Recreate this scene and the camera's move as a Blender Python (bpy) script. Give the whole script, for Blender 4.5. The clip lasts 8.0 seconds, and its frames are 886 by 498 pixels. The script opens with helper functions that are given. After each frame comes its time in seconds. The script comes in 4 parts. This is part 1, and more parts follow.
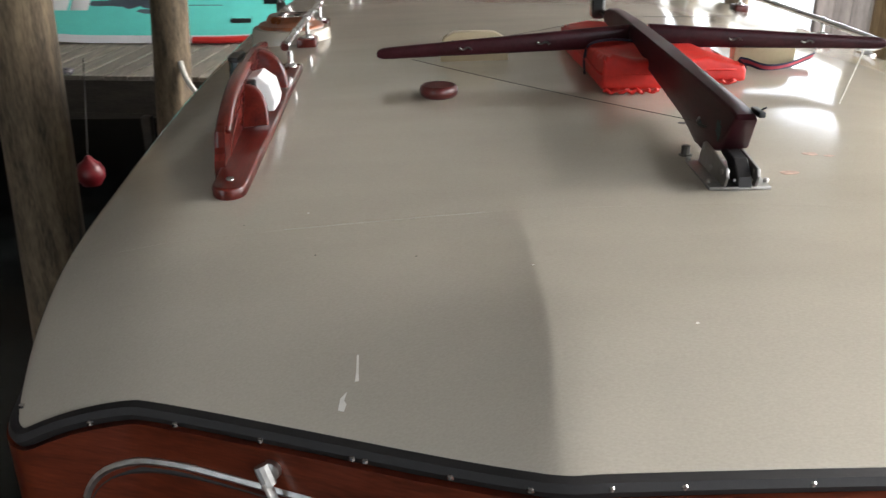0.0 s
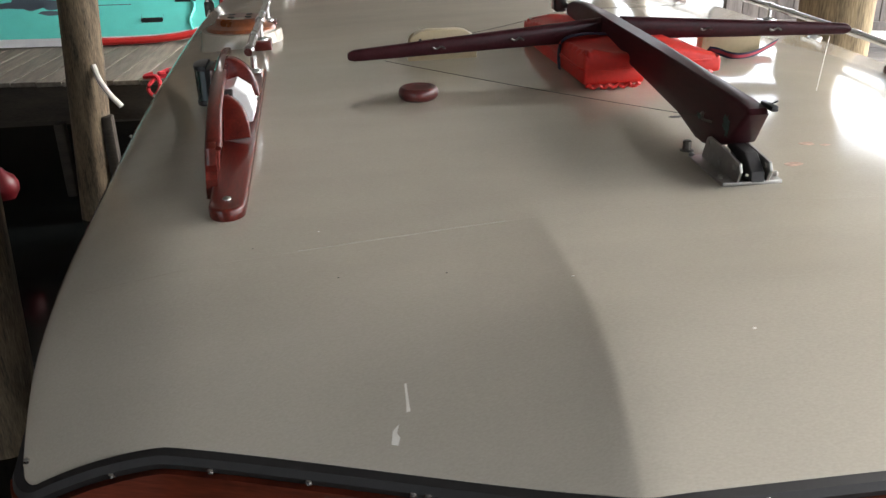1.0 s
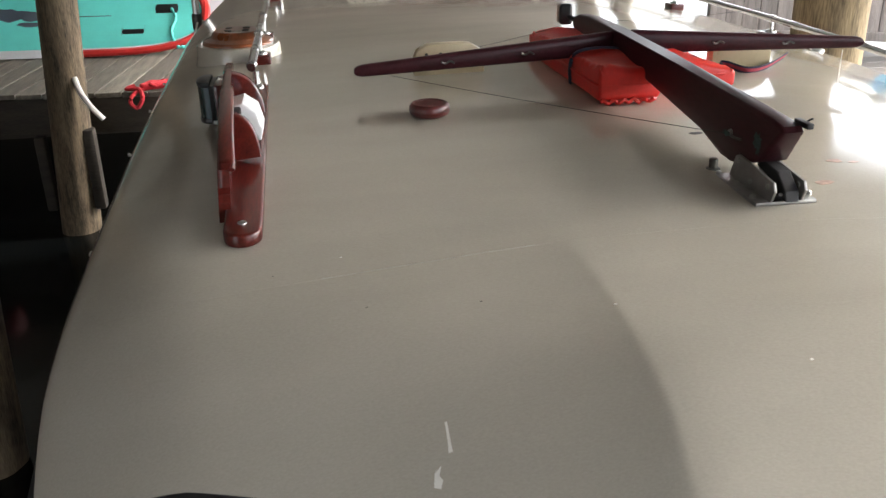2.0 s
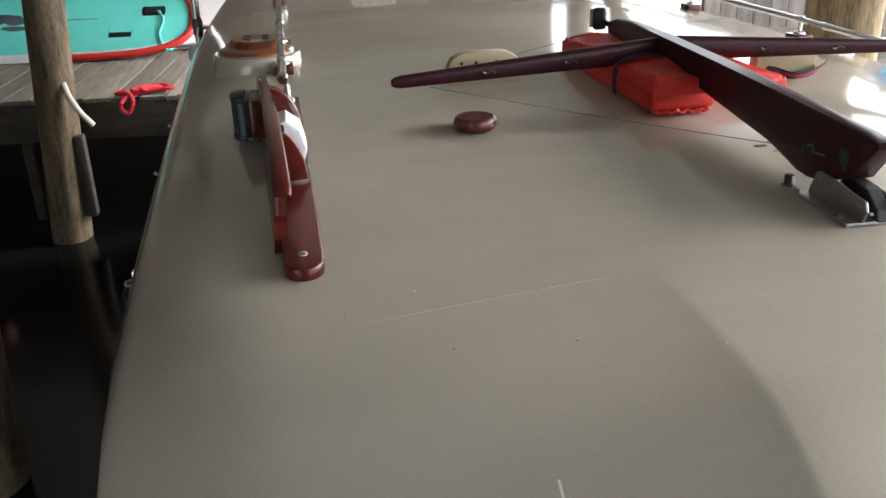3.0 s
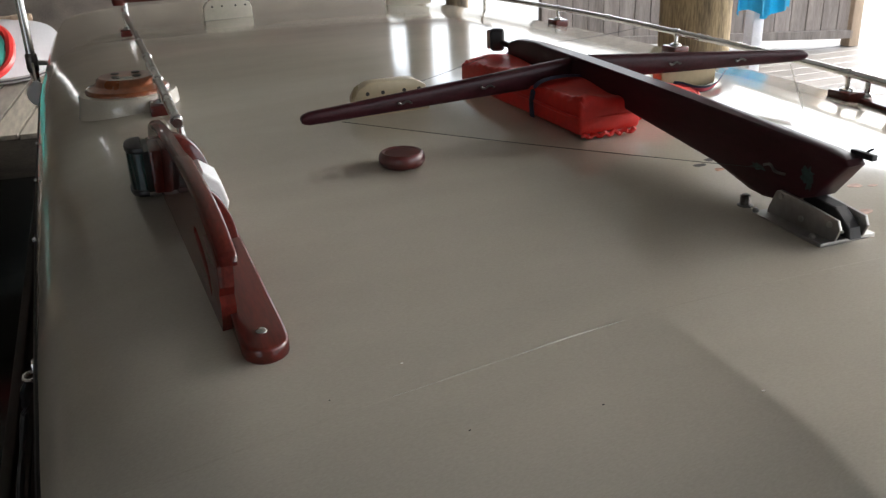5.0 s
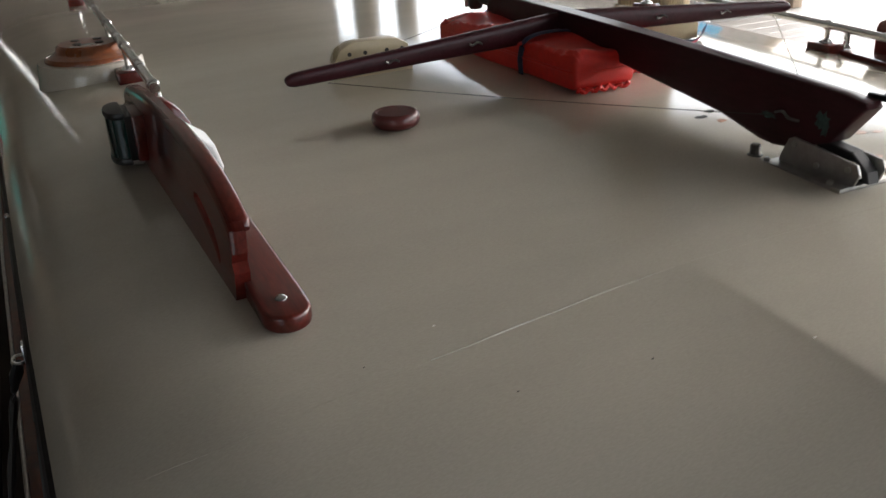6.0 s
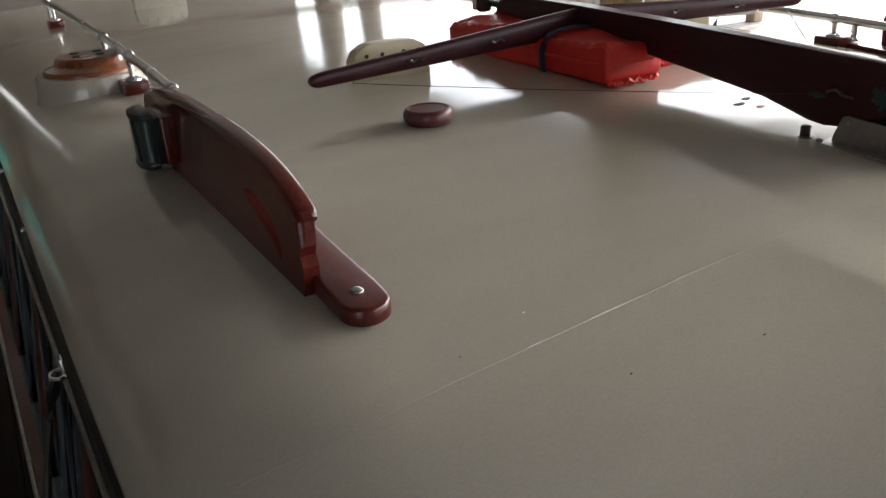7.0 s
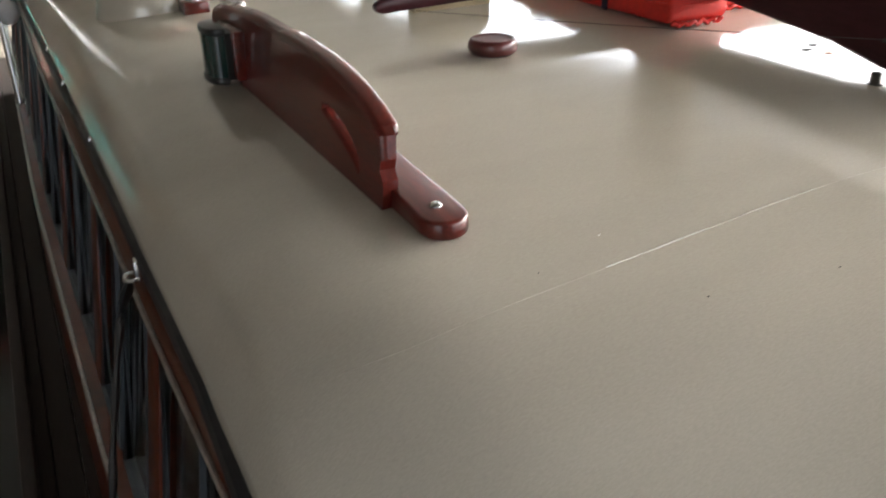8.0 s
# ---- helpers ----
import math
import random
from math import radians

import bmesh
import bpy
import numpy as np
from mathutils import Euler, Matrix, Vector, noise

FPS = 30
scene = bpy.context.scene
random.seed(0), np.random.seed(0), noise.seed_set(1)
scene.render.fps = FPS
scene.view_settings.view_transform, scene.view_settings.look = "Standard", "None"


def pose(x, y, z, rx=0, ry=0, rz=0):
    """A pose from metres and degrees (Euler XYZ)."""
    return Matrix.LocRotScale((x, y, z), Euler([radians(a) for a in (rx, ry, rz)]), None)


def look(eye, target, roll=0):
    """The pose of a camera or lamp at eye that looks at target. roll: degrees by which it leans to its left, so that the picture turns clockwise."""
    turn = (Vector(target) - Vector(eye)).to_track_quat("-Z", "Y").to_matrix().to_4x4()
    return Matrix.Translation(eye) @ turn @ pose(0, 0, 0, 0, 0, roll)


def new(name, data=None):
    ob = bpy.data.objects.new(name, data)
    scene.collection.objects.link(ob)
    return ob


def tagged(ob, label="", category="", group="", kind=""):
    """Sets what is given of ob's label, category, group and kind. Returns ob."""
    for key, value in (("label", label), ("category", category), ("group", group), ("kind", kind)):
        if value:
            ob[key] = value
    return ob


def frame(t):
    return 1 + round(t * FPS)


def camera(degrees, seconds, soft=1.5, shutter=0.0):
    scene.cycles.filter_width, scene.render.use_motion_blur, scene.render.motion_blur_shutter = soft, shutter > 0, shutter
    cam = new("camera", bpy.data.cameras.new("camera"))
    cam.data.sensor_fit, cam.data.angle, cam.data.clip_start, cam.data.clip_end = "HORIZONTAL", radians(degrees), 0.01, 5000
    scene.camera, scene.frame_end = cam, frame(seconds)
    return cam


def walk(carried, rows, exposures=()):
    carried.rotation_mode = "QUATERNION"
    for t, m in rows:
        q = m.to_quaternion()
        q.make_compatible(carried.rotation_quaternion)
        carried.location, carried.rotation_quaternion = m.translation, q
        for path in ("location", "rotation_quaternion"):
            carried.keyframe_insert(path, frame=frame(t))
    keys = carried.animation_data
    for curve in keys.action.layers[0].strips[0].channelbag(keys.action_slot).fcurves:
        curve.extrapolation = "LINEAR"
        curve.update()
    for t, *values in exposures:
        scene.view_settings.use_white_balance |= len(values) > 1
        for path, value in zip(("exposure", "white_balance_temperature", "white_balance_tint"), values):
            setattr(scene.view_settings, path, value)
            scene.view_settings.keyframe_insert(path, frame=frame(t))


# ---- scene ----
U = 0.8  # metres per unit of the plan
cam = camera(53.8, 8.0, 1.4, 0.4)
PATH = [
    (0, (-0.597, -0.038, 3.024), (-0.566, 1.8, 2.236), -0.5),
    (0.5, (-0.698, 0.015, 3.033), (-0.522, 1.837, 2.226), -0.7),
    (1, (-0.783, 0.054, 3.039), (-0.564, 1.87, 2.228), -1.3),
    (1.5, (-0.825, 0.069, 3.044), (-0.584, 1.897, 2.267), -1.9),
    (1.7, (-0.834, 0.094, 3.038), (-0.582, 1.915, 2.249), -1.6),
    (3, (-0.999, 0.288, 3.051), (-0.692, 2.096, 2.254), -1.5),
    (3.5, (-1.054, 0.327, 3.06), (-0.735, 2.12, 2.233), -4.2),
    (4, (-1.108, 0.371, 3.046), (-0.555, 2.107, 2.221), -2.2),
    (4.5, (-1.141, 0.462, 3.053), (-0.515, 2.188, 2.26), -2.3),
    (4.7, (-1.149, 0.491, 3.053), (-0.507, 2.219, 2.278), -2.1),
    (5.8, (-1.22, 0.574, 3.033), (-0.505, 2.265, 2.24), -2.5),
    (6, (-1.248, 0.609, 3.008), (-0.493, 2.264, 2.177), -2.4),
    (6.5, (-1.31, 0.678, 2.971), (-0.511, 2.342, 2.202), -4.6),
    (7, (-1.376, 0.719, 2.936), (-0.533, 2.357, 2.157), -3.5),
    (7.5, (-1.428, 0.727, 2.923), (-0.573, 2.351, 2.131), -2.9),
    (8, (-1.463, 0.723, 2.908), (-0.683, 2.34, 2.027), -1.1),
]
EXPOSURES = [(0.0, 2.93, 6320, 10), (0.5, 2.85, 6320, 10), (1.7, 2.88, 6320, 10), (3.0, 2.85, 6270, 10), (3.5, 3.23, 6220, 10), (4.0, 2.82, 6270, 10), (4.5, 2.49, 6270, 10), (6.0, 2.33, 6370, 10), (6.5, 2.25, 6370, 10), (7.0, 2.51, 6370, 10), (7.5, 2.55, 6370, 10), (8.0, 3.37, 6480, 10)]
walk(cam, [(t, look(Vector(eye) * U, Vector(target) * U, roll)) for t, eye, target, roll in PATH], EXPOSURES)

# ---- world and light ----
world = bpy.data.worlds.new("sky")
scene.world = world
world.use_nodes = True
wn = world.node_tree
sky = wn.nodes.new("ShaderNodeTexSky")
sky.sky_type = "NISHITA"
sky.sun_disc = False
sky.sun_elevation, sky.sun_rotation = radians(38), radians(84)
sky.air_density, sky.dust_density, sky.ozone_density = 1.0, 4.0, 1.0
soften = wn.nodes.new("ShaderNodeHueSaturation")
soften.inputs["Saturation"].default_value = 0.35
wn.links.new(sky.outputs[0], soften.inputs["Color"])
wn.links.new(soften.outputs[0], wn.nodes["Background"].inputs["Color"])
wn.nodes["Background"].inputs["Strength"].default_value = 0.15
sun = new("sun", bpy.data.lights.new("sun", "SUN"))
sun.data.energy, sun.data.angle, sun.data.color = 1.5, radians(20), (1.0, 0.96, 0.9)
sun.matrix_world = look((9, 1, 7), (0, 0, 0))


# ---- materials ----
def node_material(name, base, rough=0.5, metal=0.0, coat=0.0, coat_rough=0.05, spread=0.12, scale=8.0, fine=80.0,
                  bump=0.1, bump_scale=120.0, stretch=(1, 1, 1), random_value=0.0, transmission=0.0, rough_spread=0.1, tint=None, wave=0.0):
    m = bpy.data.materials.new(name)
    m.use_nodes = True
    nt = m.node_tree
    b = nt.nodes["Principled BSDF"]
    tex = nt.nodes.new("ShaderNodeTexCoord")
    mp = nt.nodes.new("ShaderNodeMapping")
    mp.inputs["Scale"].default_value = stretch
    nt.links.new(tex.outputs["Object"], mp.inputs["Vector"])
    big = nt.nodes.new("ShaderNodeTexNoise")
    big.inputs["Scale"].default_value, big.inputs["Detail"].default_value = scale, 4
    small = nt.nodes.new("ShaderNodeTexNoise")
    small.inputs["Scale"].default_value, small.inputs["Detail"].default_value = fine, 3
    for n in (big, small):
        nt.links.new(mp.outputs[0], n.inputs["Vector"])
    mix = nt.nodes.new("ShaderNodeMix")
    mix.data_type = "FLOAT"
    mix.inputs[0].default_value = 0.4
    nt.links.new(big.outputs["Fac"], mix.inputs[2])
    nt.links.new(small.outputs["Fac"], mix.inputs[3])
    ramp = nt.nodes.new("ShaderNodeValToRGB")
    lo = [c * (1 - spread * 1.6) for c in base]
    hi = [min(1, c * (1 + spread * 1.6)) for c in base]
    if tint:
        lo = list(tint)
    ramp.color_ramp.elements[0].position, ramp.color_ramp.elements[1].position = 0.3, 0.7
    ramp.color_ramp.elements[0].color, ramp.color_ramp.elements[1].color = (*lo, 1), (*hi, 1)
    nt.links.new(mix.outputs[0], ramp.inputs[0])
    colour = ramp.outputs[0]
    if random_value:
        info = nt.nodes.new("ShaderNodeObjectInfo")
        rng = nt.nodes.new("ShaderNodeMapRange")
        rng.inputs["To Min"].default_value, rng.inputs["To Max"].default_value = 1 - random_value, 1 + random_value
        nt.links.new(info.outputs["Random"], rng.inputs["Value"])
        hsv = nt.nodes.new("ShaderNodeHueSaturation")
        nt.links.new(rng.outputs[0], hsv.inputs["Value"])
        nt.links.new(colour, hsv.inputs["Color"])
        colour = hsv.outputs[0]
    nt.links.new(colour, b.inputs["Base Color"])
    b.inputs["Metallic"].default_value = metal
    rr = nt.nodes.new("ShaderNodeMapRange")
    rr.inputs["To Min"].default_value, rr.inputs["To Max"].default_value = max(0.02, rough - rough_spread), min(1, rough + rough_spread)
    nt.links.new(big.outputs["Fac"], rr.inputs["Value"])
    nt.links.new(rr.outputs[0], b.inputs["Roughness"])
    b.inputs["Coat Weight"].default_value, b.inputs["Coat Roughness"].default_value = coat, coat_rough
    b.inputs["Transmission Weight"].default_value = transmission
    if bump:
        bt = nt.nodes.new("ShaderNodeTexNoise")
        bt.inputs["Scale"].default_value, bt.inputs["Detail"].default_value = bump_scale, 4
        nt.links.new(mp.outputs[0], bt.inputs["Vector"])
        bp = nt.nodes.new("ShaderNodeBump")
        bp.inputs["Strength"].default_value, bp.inputs["Distance"].default_value = bump, 0.002
        nt.links.new(bt.outputs["Fac"], bp.inputs["Height"])
        if wave:
            wt = nt.nodes.new("ShaderNodeTexNoise")
            wt.inputs["Scale"].default_value, wt.inputs["Detail"].default_value = 5.0, 2
            wp2 = nt.nodes.new("ShaderNodeBump")
            wp2.inputs["Strength"].default_value, wp2.inputs["Distance"].default_value = wave, 0.006
            nt.links.new(mp.outputs[0], wt.inputs["Vector"])
            nt.links.new(wt.outputs["Fac"], wp2.inputs["Height"])
            nt.links.new(wp2.outputs[0], bp.inputs["Normal"])
        nt.links.new(bp.outputs[0], b.inputs["Normal"])
    return m


M = {}
M["roof"] = node_material("cream_deck_paint", (0.452, 0.413, 0.340), 0.10, coat=0.0, spread=0.08, scale=2.5, fine=300, bump=0.016, bump_scale=160, rough_spread=0.04, wave=0.07, stretch=(0.7, 1.9, 1))
M["cream"] = node_material("cream_gloss_paint", (0.56, 0.47, 0.30), 0.3, spread=0.05, scale=9, bump=0.05)
M["white_cream"] = node_material("pale_gelcoat", (0.62, 0.58, 0.48), 0.3, spread=0.05, scale=9, bump=0.05)
M["varnish"] = node_material("varnished_mahogany", (0.090, 0.0105, 0.0070), 0.4, coat=0.8, coat_rough=0.035, spread=0.32, scale=14, fine=90, stretch=(3, 0.35, 3), bump=0.03, bump_scale=40)
M["mast"] = node_material("dark_red_paint", (0.036, 0.0066, 0.0098), 0.48, coat=0.2, coat_rough=0.2, spread=0.25, scale=12, fine=70, stretch=(2, 0.5, 2), bump=0.08, bump_scale=60)
M["cabin_wood"] = node_material("mahogany_panel", (0.10, 0.020, 0.008), 0.35, coat=0.4, coat_rough=0.12, spread=0.35, scale=10, fine=60, stretch=(0.6, 0.6, 5), bump=0.04, bump_scale=50)
M["disc"] = node_material("oxblood_varnish", (0.085, 0.010, 0.009), 0.4, coat=0.6, coat_rough=0.03, spread=0.2, bump=0.03)
M["bronze"] = node_material("copper_varnish", (0.22, 0.062, 0.02), 0.3, coat=1.0, coat_rough=0.08, spread=0.25, scale=12, bump=0.03)
M["rubber"] = node_material("black_rubber_trim", (0.012, 0.011, 0.011), 0.62, spread=0.2, scale=30, bump=0.15)
M["black"] = node_material("black_plastic", (0.012, 0.013, 0.014), 0.4, spread=0.2, bump=0.05)
M["tarnish"] = node_material("tarnished_metal", (0.13, 0.125, 0.115), 0.45, metal=0.9, spread=0.3, scale=60, bump=0.1, bump_scale=200)
M["grey_metal"] = node_material("brushed_metal", (0.42, 0.41, 0.39), 0.38, metal=1.0, spread=0.15, scale=40, bump=0.1, bump_scale=200)
M["chrome"] = node_material("satin_steel", (0.66, 0.66, 0.65), 0.22, metal=1.0, spread=0.08, scale=20, bump=0.02, rough_spread=0.06)
M["plate"] = node_material("weathered_aluminium", (0.33, 0.32, 0.30), 0.42, metal=0.8, spread=0.14, scale=14, bump=0.03)
M["lens"] = node_material("dark_green_lens", (0.006, 0.03, 0.028), 0.12, spread=0.1, bump=0.0)
M["white_plastic"] = node_material("white_plastic", (0.78, 0.78, 0.78), 0.4, spread=0.03, bump=0.02)
M["red_cloth"] = node_material("red_nylon", (0.62, 0.022, 0.014), 0.5, spread=0.12, scale=14, bump=0.35, bump_scale=25)
M["strap"] = node_material("navy_webbing", (0.02, 0.022, 0.05), 0.8, spread=0.2, bump=0.3, bump_scale=300)
M["strap_red"] = node_material("red_webbing", (0.32, 0.03, 0.05), 0.8, spread=0.2, bump=0.3, bump_scale=300)
M["cord"] = node_material("dark_cord", (0.03, 0.028, 0.025), 0.8, spread=0.2, bump=0.0)
M["pale_cord"] = node_material("pale_cord", (0.6, 0.58, 0.52), 0.7, spread=0.1, bump=0.0)
M["chip"] = node_material("white_primer_chip", (0.78, 0.76, 0.70), 0.6, spread=0.05, bump=0.1)
# glossier, slightly paler roof paint that makes the seam glint
M["seam_gloss"] = node_material("glossy_seam_paint", (0.46, 0.435, 0.37), 0.12, coat=1.0, coat_rough=0.05, spread=0.1, bump=0.05, rough_spread=0.03)
M["rust"] = node_material("rusty_filler", (0.30, 0.15, 0.09), 0.7, spread=0.4, scale=60, bump=0.2)
M["filler"] = node_material("pinkish_filler", (0.42, 0.27, 0.20), 0.5, spread=0.25, scale=60, bump=0.2)
# dark colour for roof specks and for the shade inside holes
M["dirt_and_hole"] = node_material("dark_speck_and_hole", (0.05, 0.045, 0.04), 0.8, spread=0.2, bump=0.0)
M["pile"] = node_material("weathered_pile_wood", (0.125, 0.093, 0.057), 0.85, spread=0.6, scale=5, fine=40, stretch=(4, 4, 0.5), bump=0.7, bump_scale=18)
M["dock"] = node_material("weathered_dock_plank", (0.17, 0.15, 0.12), 0.8, spread=0.3, scale=5, fine=50, stretch=(5, 0.5, 5), bump=0.5, bump_scale=30, random_value=0.22)
# darker copy of the dock plank: weaker light on the side dock set by colour
M["dimmed_dock"] = node_material("dimmed_dock_plank", (0.085, 0.074, 0.063), 0.55, spread=0.35, scale=5, fine=50, stretch=(0.5, 5, 5), bump=0.5, bump_scale=30, random_value=0.3)
# lit copy of the pile wood: the sun on it is put into the colour
M["sunny_pile"] = node_material("sunlit_pile_wood", (0.27, 0.20, 0.11), 0.85, spread=0.5, scale=5, fine=40, stretch=(4, 4, 0.5), bump=0.7, bump_scale=18)
M["beam"] = node_material("dark_dock_timber", (0.045, 0.037, 0.028), 0.85, spread=0.35, scale=4, fine=40, stretch=(0.5, 4, 4), bump=0.5, bump_scale=25)
M["fence"] = node_material("silvered_fence_board", (0.36, 0.31, 0.27), 0.85, spread=0.25, scale=4, fine=40, stretch=(5, 5, 0.4), bump=0.5, bump_scale=25, random_value=0.18)
# for the unseen boards that keep light off the bow
M["ceiling"] = node_material("light_block_ceiling", (0.38, 0.37, 0.355), 0.85, spread=0.3, scale=3, bump=0.3, bump_scale=20)
M["sheet"] = node_material("translucent_roof_sheet", (0.70, 0.70, 0.67), 0.6, spread=0.12, scale=1.5, fine=12, bump=0.1, bump_scale=30)
sheet_nodes = M["sheet"].node_tree
glow_through = sheet_nodes.nodes.new("ShaderNodeBsdfTranslucent")
glow_through.inputs["Color"].default_value = (0.22, 0.216, 0.20, 1)
sheet_mix = sheet_nodes.nodes.new("ShaderNodeMixShader")
sheet_mix.inputs[0].default_value = 0.5
sheet_nodes.links.new(sheet_nodes.nodes["Principled BSDF"].outputs[0], sheet_mix.inputs[1])
sheet_nodes.links.new(glow_through.outputs[0], sheet_mix.inputs[2])
sheet_nodes.links.new(sheet_mix.outputs[0], sheet_nodes.nodes["Material Output"].inputs["Surface"])
M["wall"] = node_material("boathouse_boards", (0.2, 0.17, 0.145), 0.85, spread=0.3, scale=3, bump=0.4, bump_scale=20)
M["water"] = node_material("dark_harbour_water", (0.005, 0.006, 0.006), 0.14, spread=0.3, scale=2, bump=0.6, bump_scale=3.0, rough_spread=0.02)
M["teal"] = node_material("turquoise_deck_pad", (0.14, 0.68, 0.60), 0.55, spread=0.04, scale=6, bump=0.1, bump_scale=300)
M["board_red"] = node_material("red_board_rail", (0.60, 0.035, 0.03), 0.4, spread=0.06, bump=0.0)
M["slate"] = node_material("slate_grey_print", (0.09, 0.11, 0.14), 0.6, spread=0.1, bump=0.0)
M["white_hull"] = node_material("white_gelcoat", (0.68, 0.68, 0.70), 0.3, spread=0.05, scale=3, bump=0.02)
M["buoy"] = node_material("red_buoy", (0.11, 0.005, 0.008), 0.4, spread=0.15, bump=0.05)
M["rope_red"] = node_material("red_rope", (0.50, 0.02, 0.03), 0.8, spread=0.2, bump=0.5, bump_scale=150)
M["rope_grey"] = node_material("grey_rope", (0.13, 0.12, 0.13), 0.85, spread=0.3, bump=0.5, bump_scale=150)
M["glass"] = node_material("window_glass", (0.75, 0.80, 0.80), 0.04, spread=0.03, bump=0.0, rough_spread=0.02, transmission=1.0)
M["slate_frame"] = node_material("slate_blue_frame", (0.045, 0.055, 0.065), 0.45, spread=0.2, bump=0.05)
M["interior"] = node_material("pale_cabin_curtain", (0.35, 0.32, 0.27), 0.8, spread=0.15, bump=0.2)
M["side_deck"] = node_material("brown_side_deck", (0.024, 0.017, 0.014), 0.75, spread=0.3, scale=5, fine=50, stretch=(5, 0.5, 5), bump=0.2, random_value=0.15)
M["blue"] = node_material("light_blue_cloth", (0.05, 0.42, 0.62), 0.7, spread=0.1, bump=0.2)
M["lumber"] = node_material("pale_lumber", (0.45, 0.34, 0.24), 0.8, spread=0.15, stretch=(5, 5, 0.5), bump=0.2)

M["water"].node_tree.nodes["Principled BSDF"].inputs["Specular IOR Level"].default_value = 0.25
for key in ("varnish", "cabin_wood", "mast"):
    M[key].node_tree.nodes["Principled BSDF"].inputs["Specular IOR Level"].default_value = 0.15

# ---- building helpers ----
ORIGIN = {}


def thing(name, at, label, category, group="", kind=""):
    """An Empty at a thing's base; its parts are given in plan coordinates."""
    ob = new(name)
    ob.empty_display_size = 0.05
    ob.location = Vector(at) * U
    ORIGIN[ob.name] = Vector(at)
    return tagged(ob, label, category, group, kind)


def part(name, bm, material, parent=None, label="", smooth=True, angle=35):
    org = ORIGIN[parent.name] if parent else Vector((0, 0, 0))
    for v in bm.verts:
        v.co = (v.co - org) * U
    bmesh.ops.recalc_face_normals(bm, faces=bm.faces[:])
    me = bpy.data.meshes.new(name)
    if smooth:
        for f in bm.faces:
            f.smooth = True
        for e in bm.edges:
            if len(e.link_faces) == 2 and e.calc_face_angle(0) > radians(angle):
                e.smooth = False
    bm.to_mesh(me)
    bm.free()
    me.materials.append(M[material] if isinstance(material, str) else material)
    ob = new(name, me)
    if parent:
        ob.parent = parent
        ORIGIN[ob.name] = org
    if label:
        ob["label"] = label
    return ob


def solo(name, bm, material, at, label, category, group="", kind="", smooth=True, angle=35):
    """A one-mesh thing, its origin at its base."""
    for v in bm.verts:
        v.co -= Vector(at)
    ob = part(name, bm, material, None, "", smooth, angle)
    ob.location = Vector(at) * U
    ORIGIN[ob.name] = Vector(at)
    return tagged(ob, label, category, group, kind)


def bevel(bm, edges, w, seg=2):
    bmesh.ops.bevel(bm, geom=list(edges), offset=w, segments=seg, profile=0.5, affect="EDGES")


def box(lo, hi, bev=0.0, seg=2, bm=None):
    bm = bm or bmesh.new()
    made = bmesh.ops.create_cube(bm, size=1)["verts"]
    for v in made:
        v.co = Vector([lo[i] + (v.co[i] + 0.5) * (hi[i] - lo[i]) for i in range(3)])
    if bev:
        bevel(bm, {e for v in made for e in v.link_edges}, bev, seg)
    return bm


def prism(points, axis, a, b, bev=0.0, seg=2, holes=(), bm=None):
    """An outline (two coordinates a point, the axes left over in order) drawn out along an axis from a to b."""
    bm = bm or bmesh.new()
    others = [i for i in range(3) if i != axis]

    def ring(pts):
        vs = []
        for p in pts:
            co = [0, 0, 0]
            co[axis], co[others[0]], co[others[1]] = a, p[0], p[1]
            vs.append(bm.verts.new(co))
        return vs
    loops = [ring(points)] + [ring(h) for h in holes]
    if holes:
        edges = [bm.edges.new((l[i], l[(i + 1) % len(l)])) for l in loops for i in range(len(l))]
        faces = [g for g in bmesh.ops.triangle_fill(bm, edges=edges, use_beauty=True)["geom"] if isinstance(g, bmesh.types.BMFace)]
    else:
        faces = [bm.faces.new(loops[0])]
    out = bmesh.ops.extrude_face_region(bm, geom=faces)["geom"]
    top = [v for v in out if isinstance(v, bmesh.types.BMVert)]
    for v in top:
        v.co[axis] = b
    if bev:
        tops = set(top)
        low = {v for f in faces if f.is_valid for v in f.verts}
        rims = [e for e in bm.edges if len(e.link_faces) == 2 and e.calc_face_angle(0) > 0.6
                and ((e.verts[0] in tops and e.verts[1] in tops) or (e.verts[0] in low and e.verts[1] in low))]
        bevel(bm, rims, bev, seg)
    return bm


def lathe(profile, at, seg=32, axis=2, squash=1.0, bm=None):
    """A turned form: (radius, height) pairs round an axis through the point."""
    bm = bm or bmesh.new()
    rings = []
    for r, h in profile:
        ring = []
        for k in range(seg):
            a = 2 * math.pi * k / seg
            co = [r * math.cos(a), r * math.sin(a) * squash, h]
            if axis == 0:
                co = [co[2], co[0], co[1]]
            elif axis == 1:
                co = [co[0], co[2], co[1]]
            ring.append(bm.verts.new(Vector(co) + Vector(at)))
        rings.append(ring)
    for p, q in zip(rings, rings[1:]):
        for k in range(seg):
            bm.faces.new((p[k], p[(k + 1) % seg], q[(k + 1) % seg], q[k]))
    bm.faces.new(rings[0])
    bm.faces.new(rings[-1])
    return bm


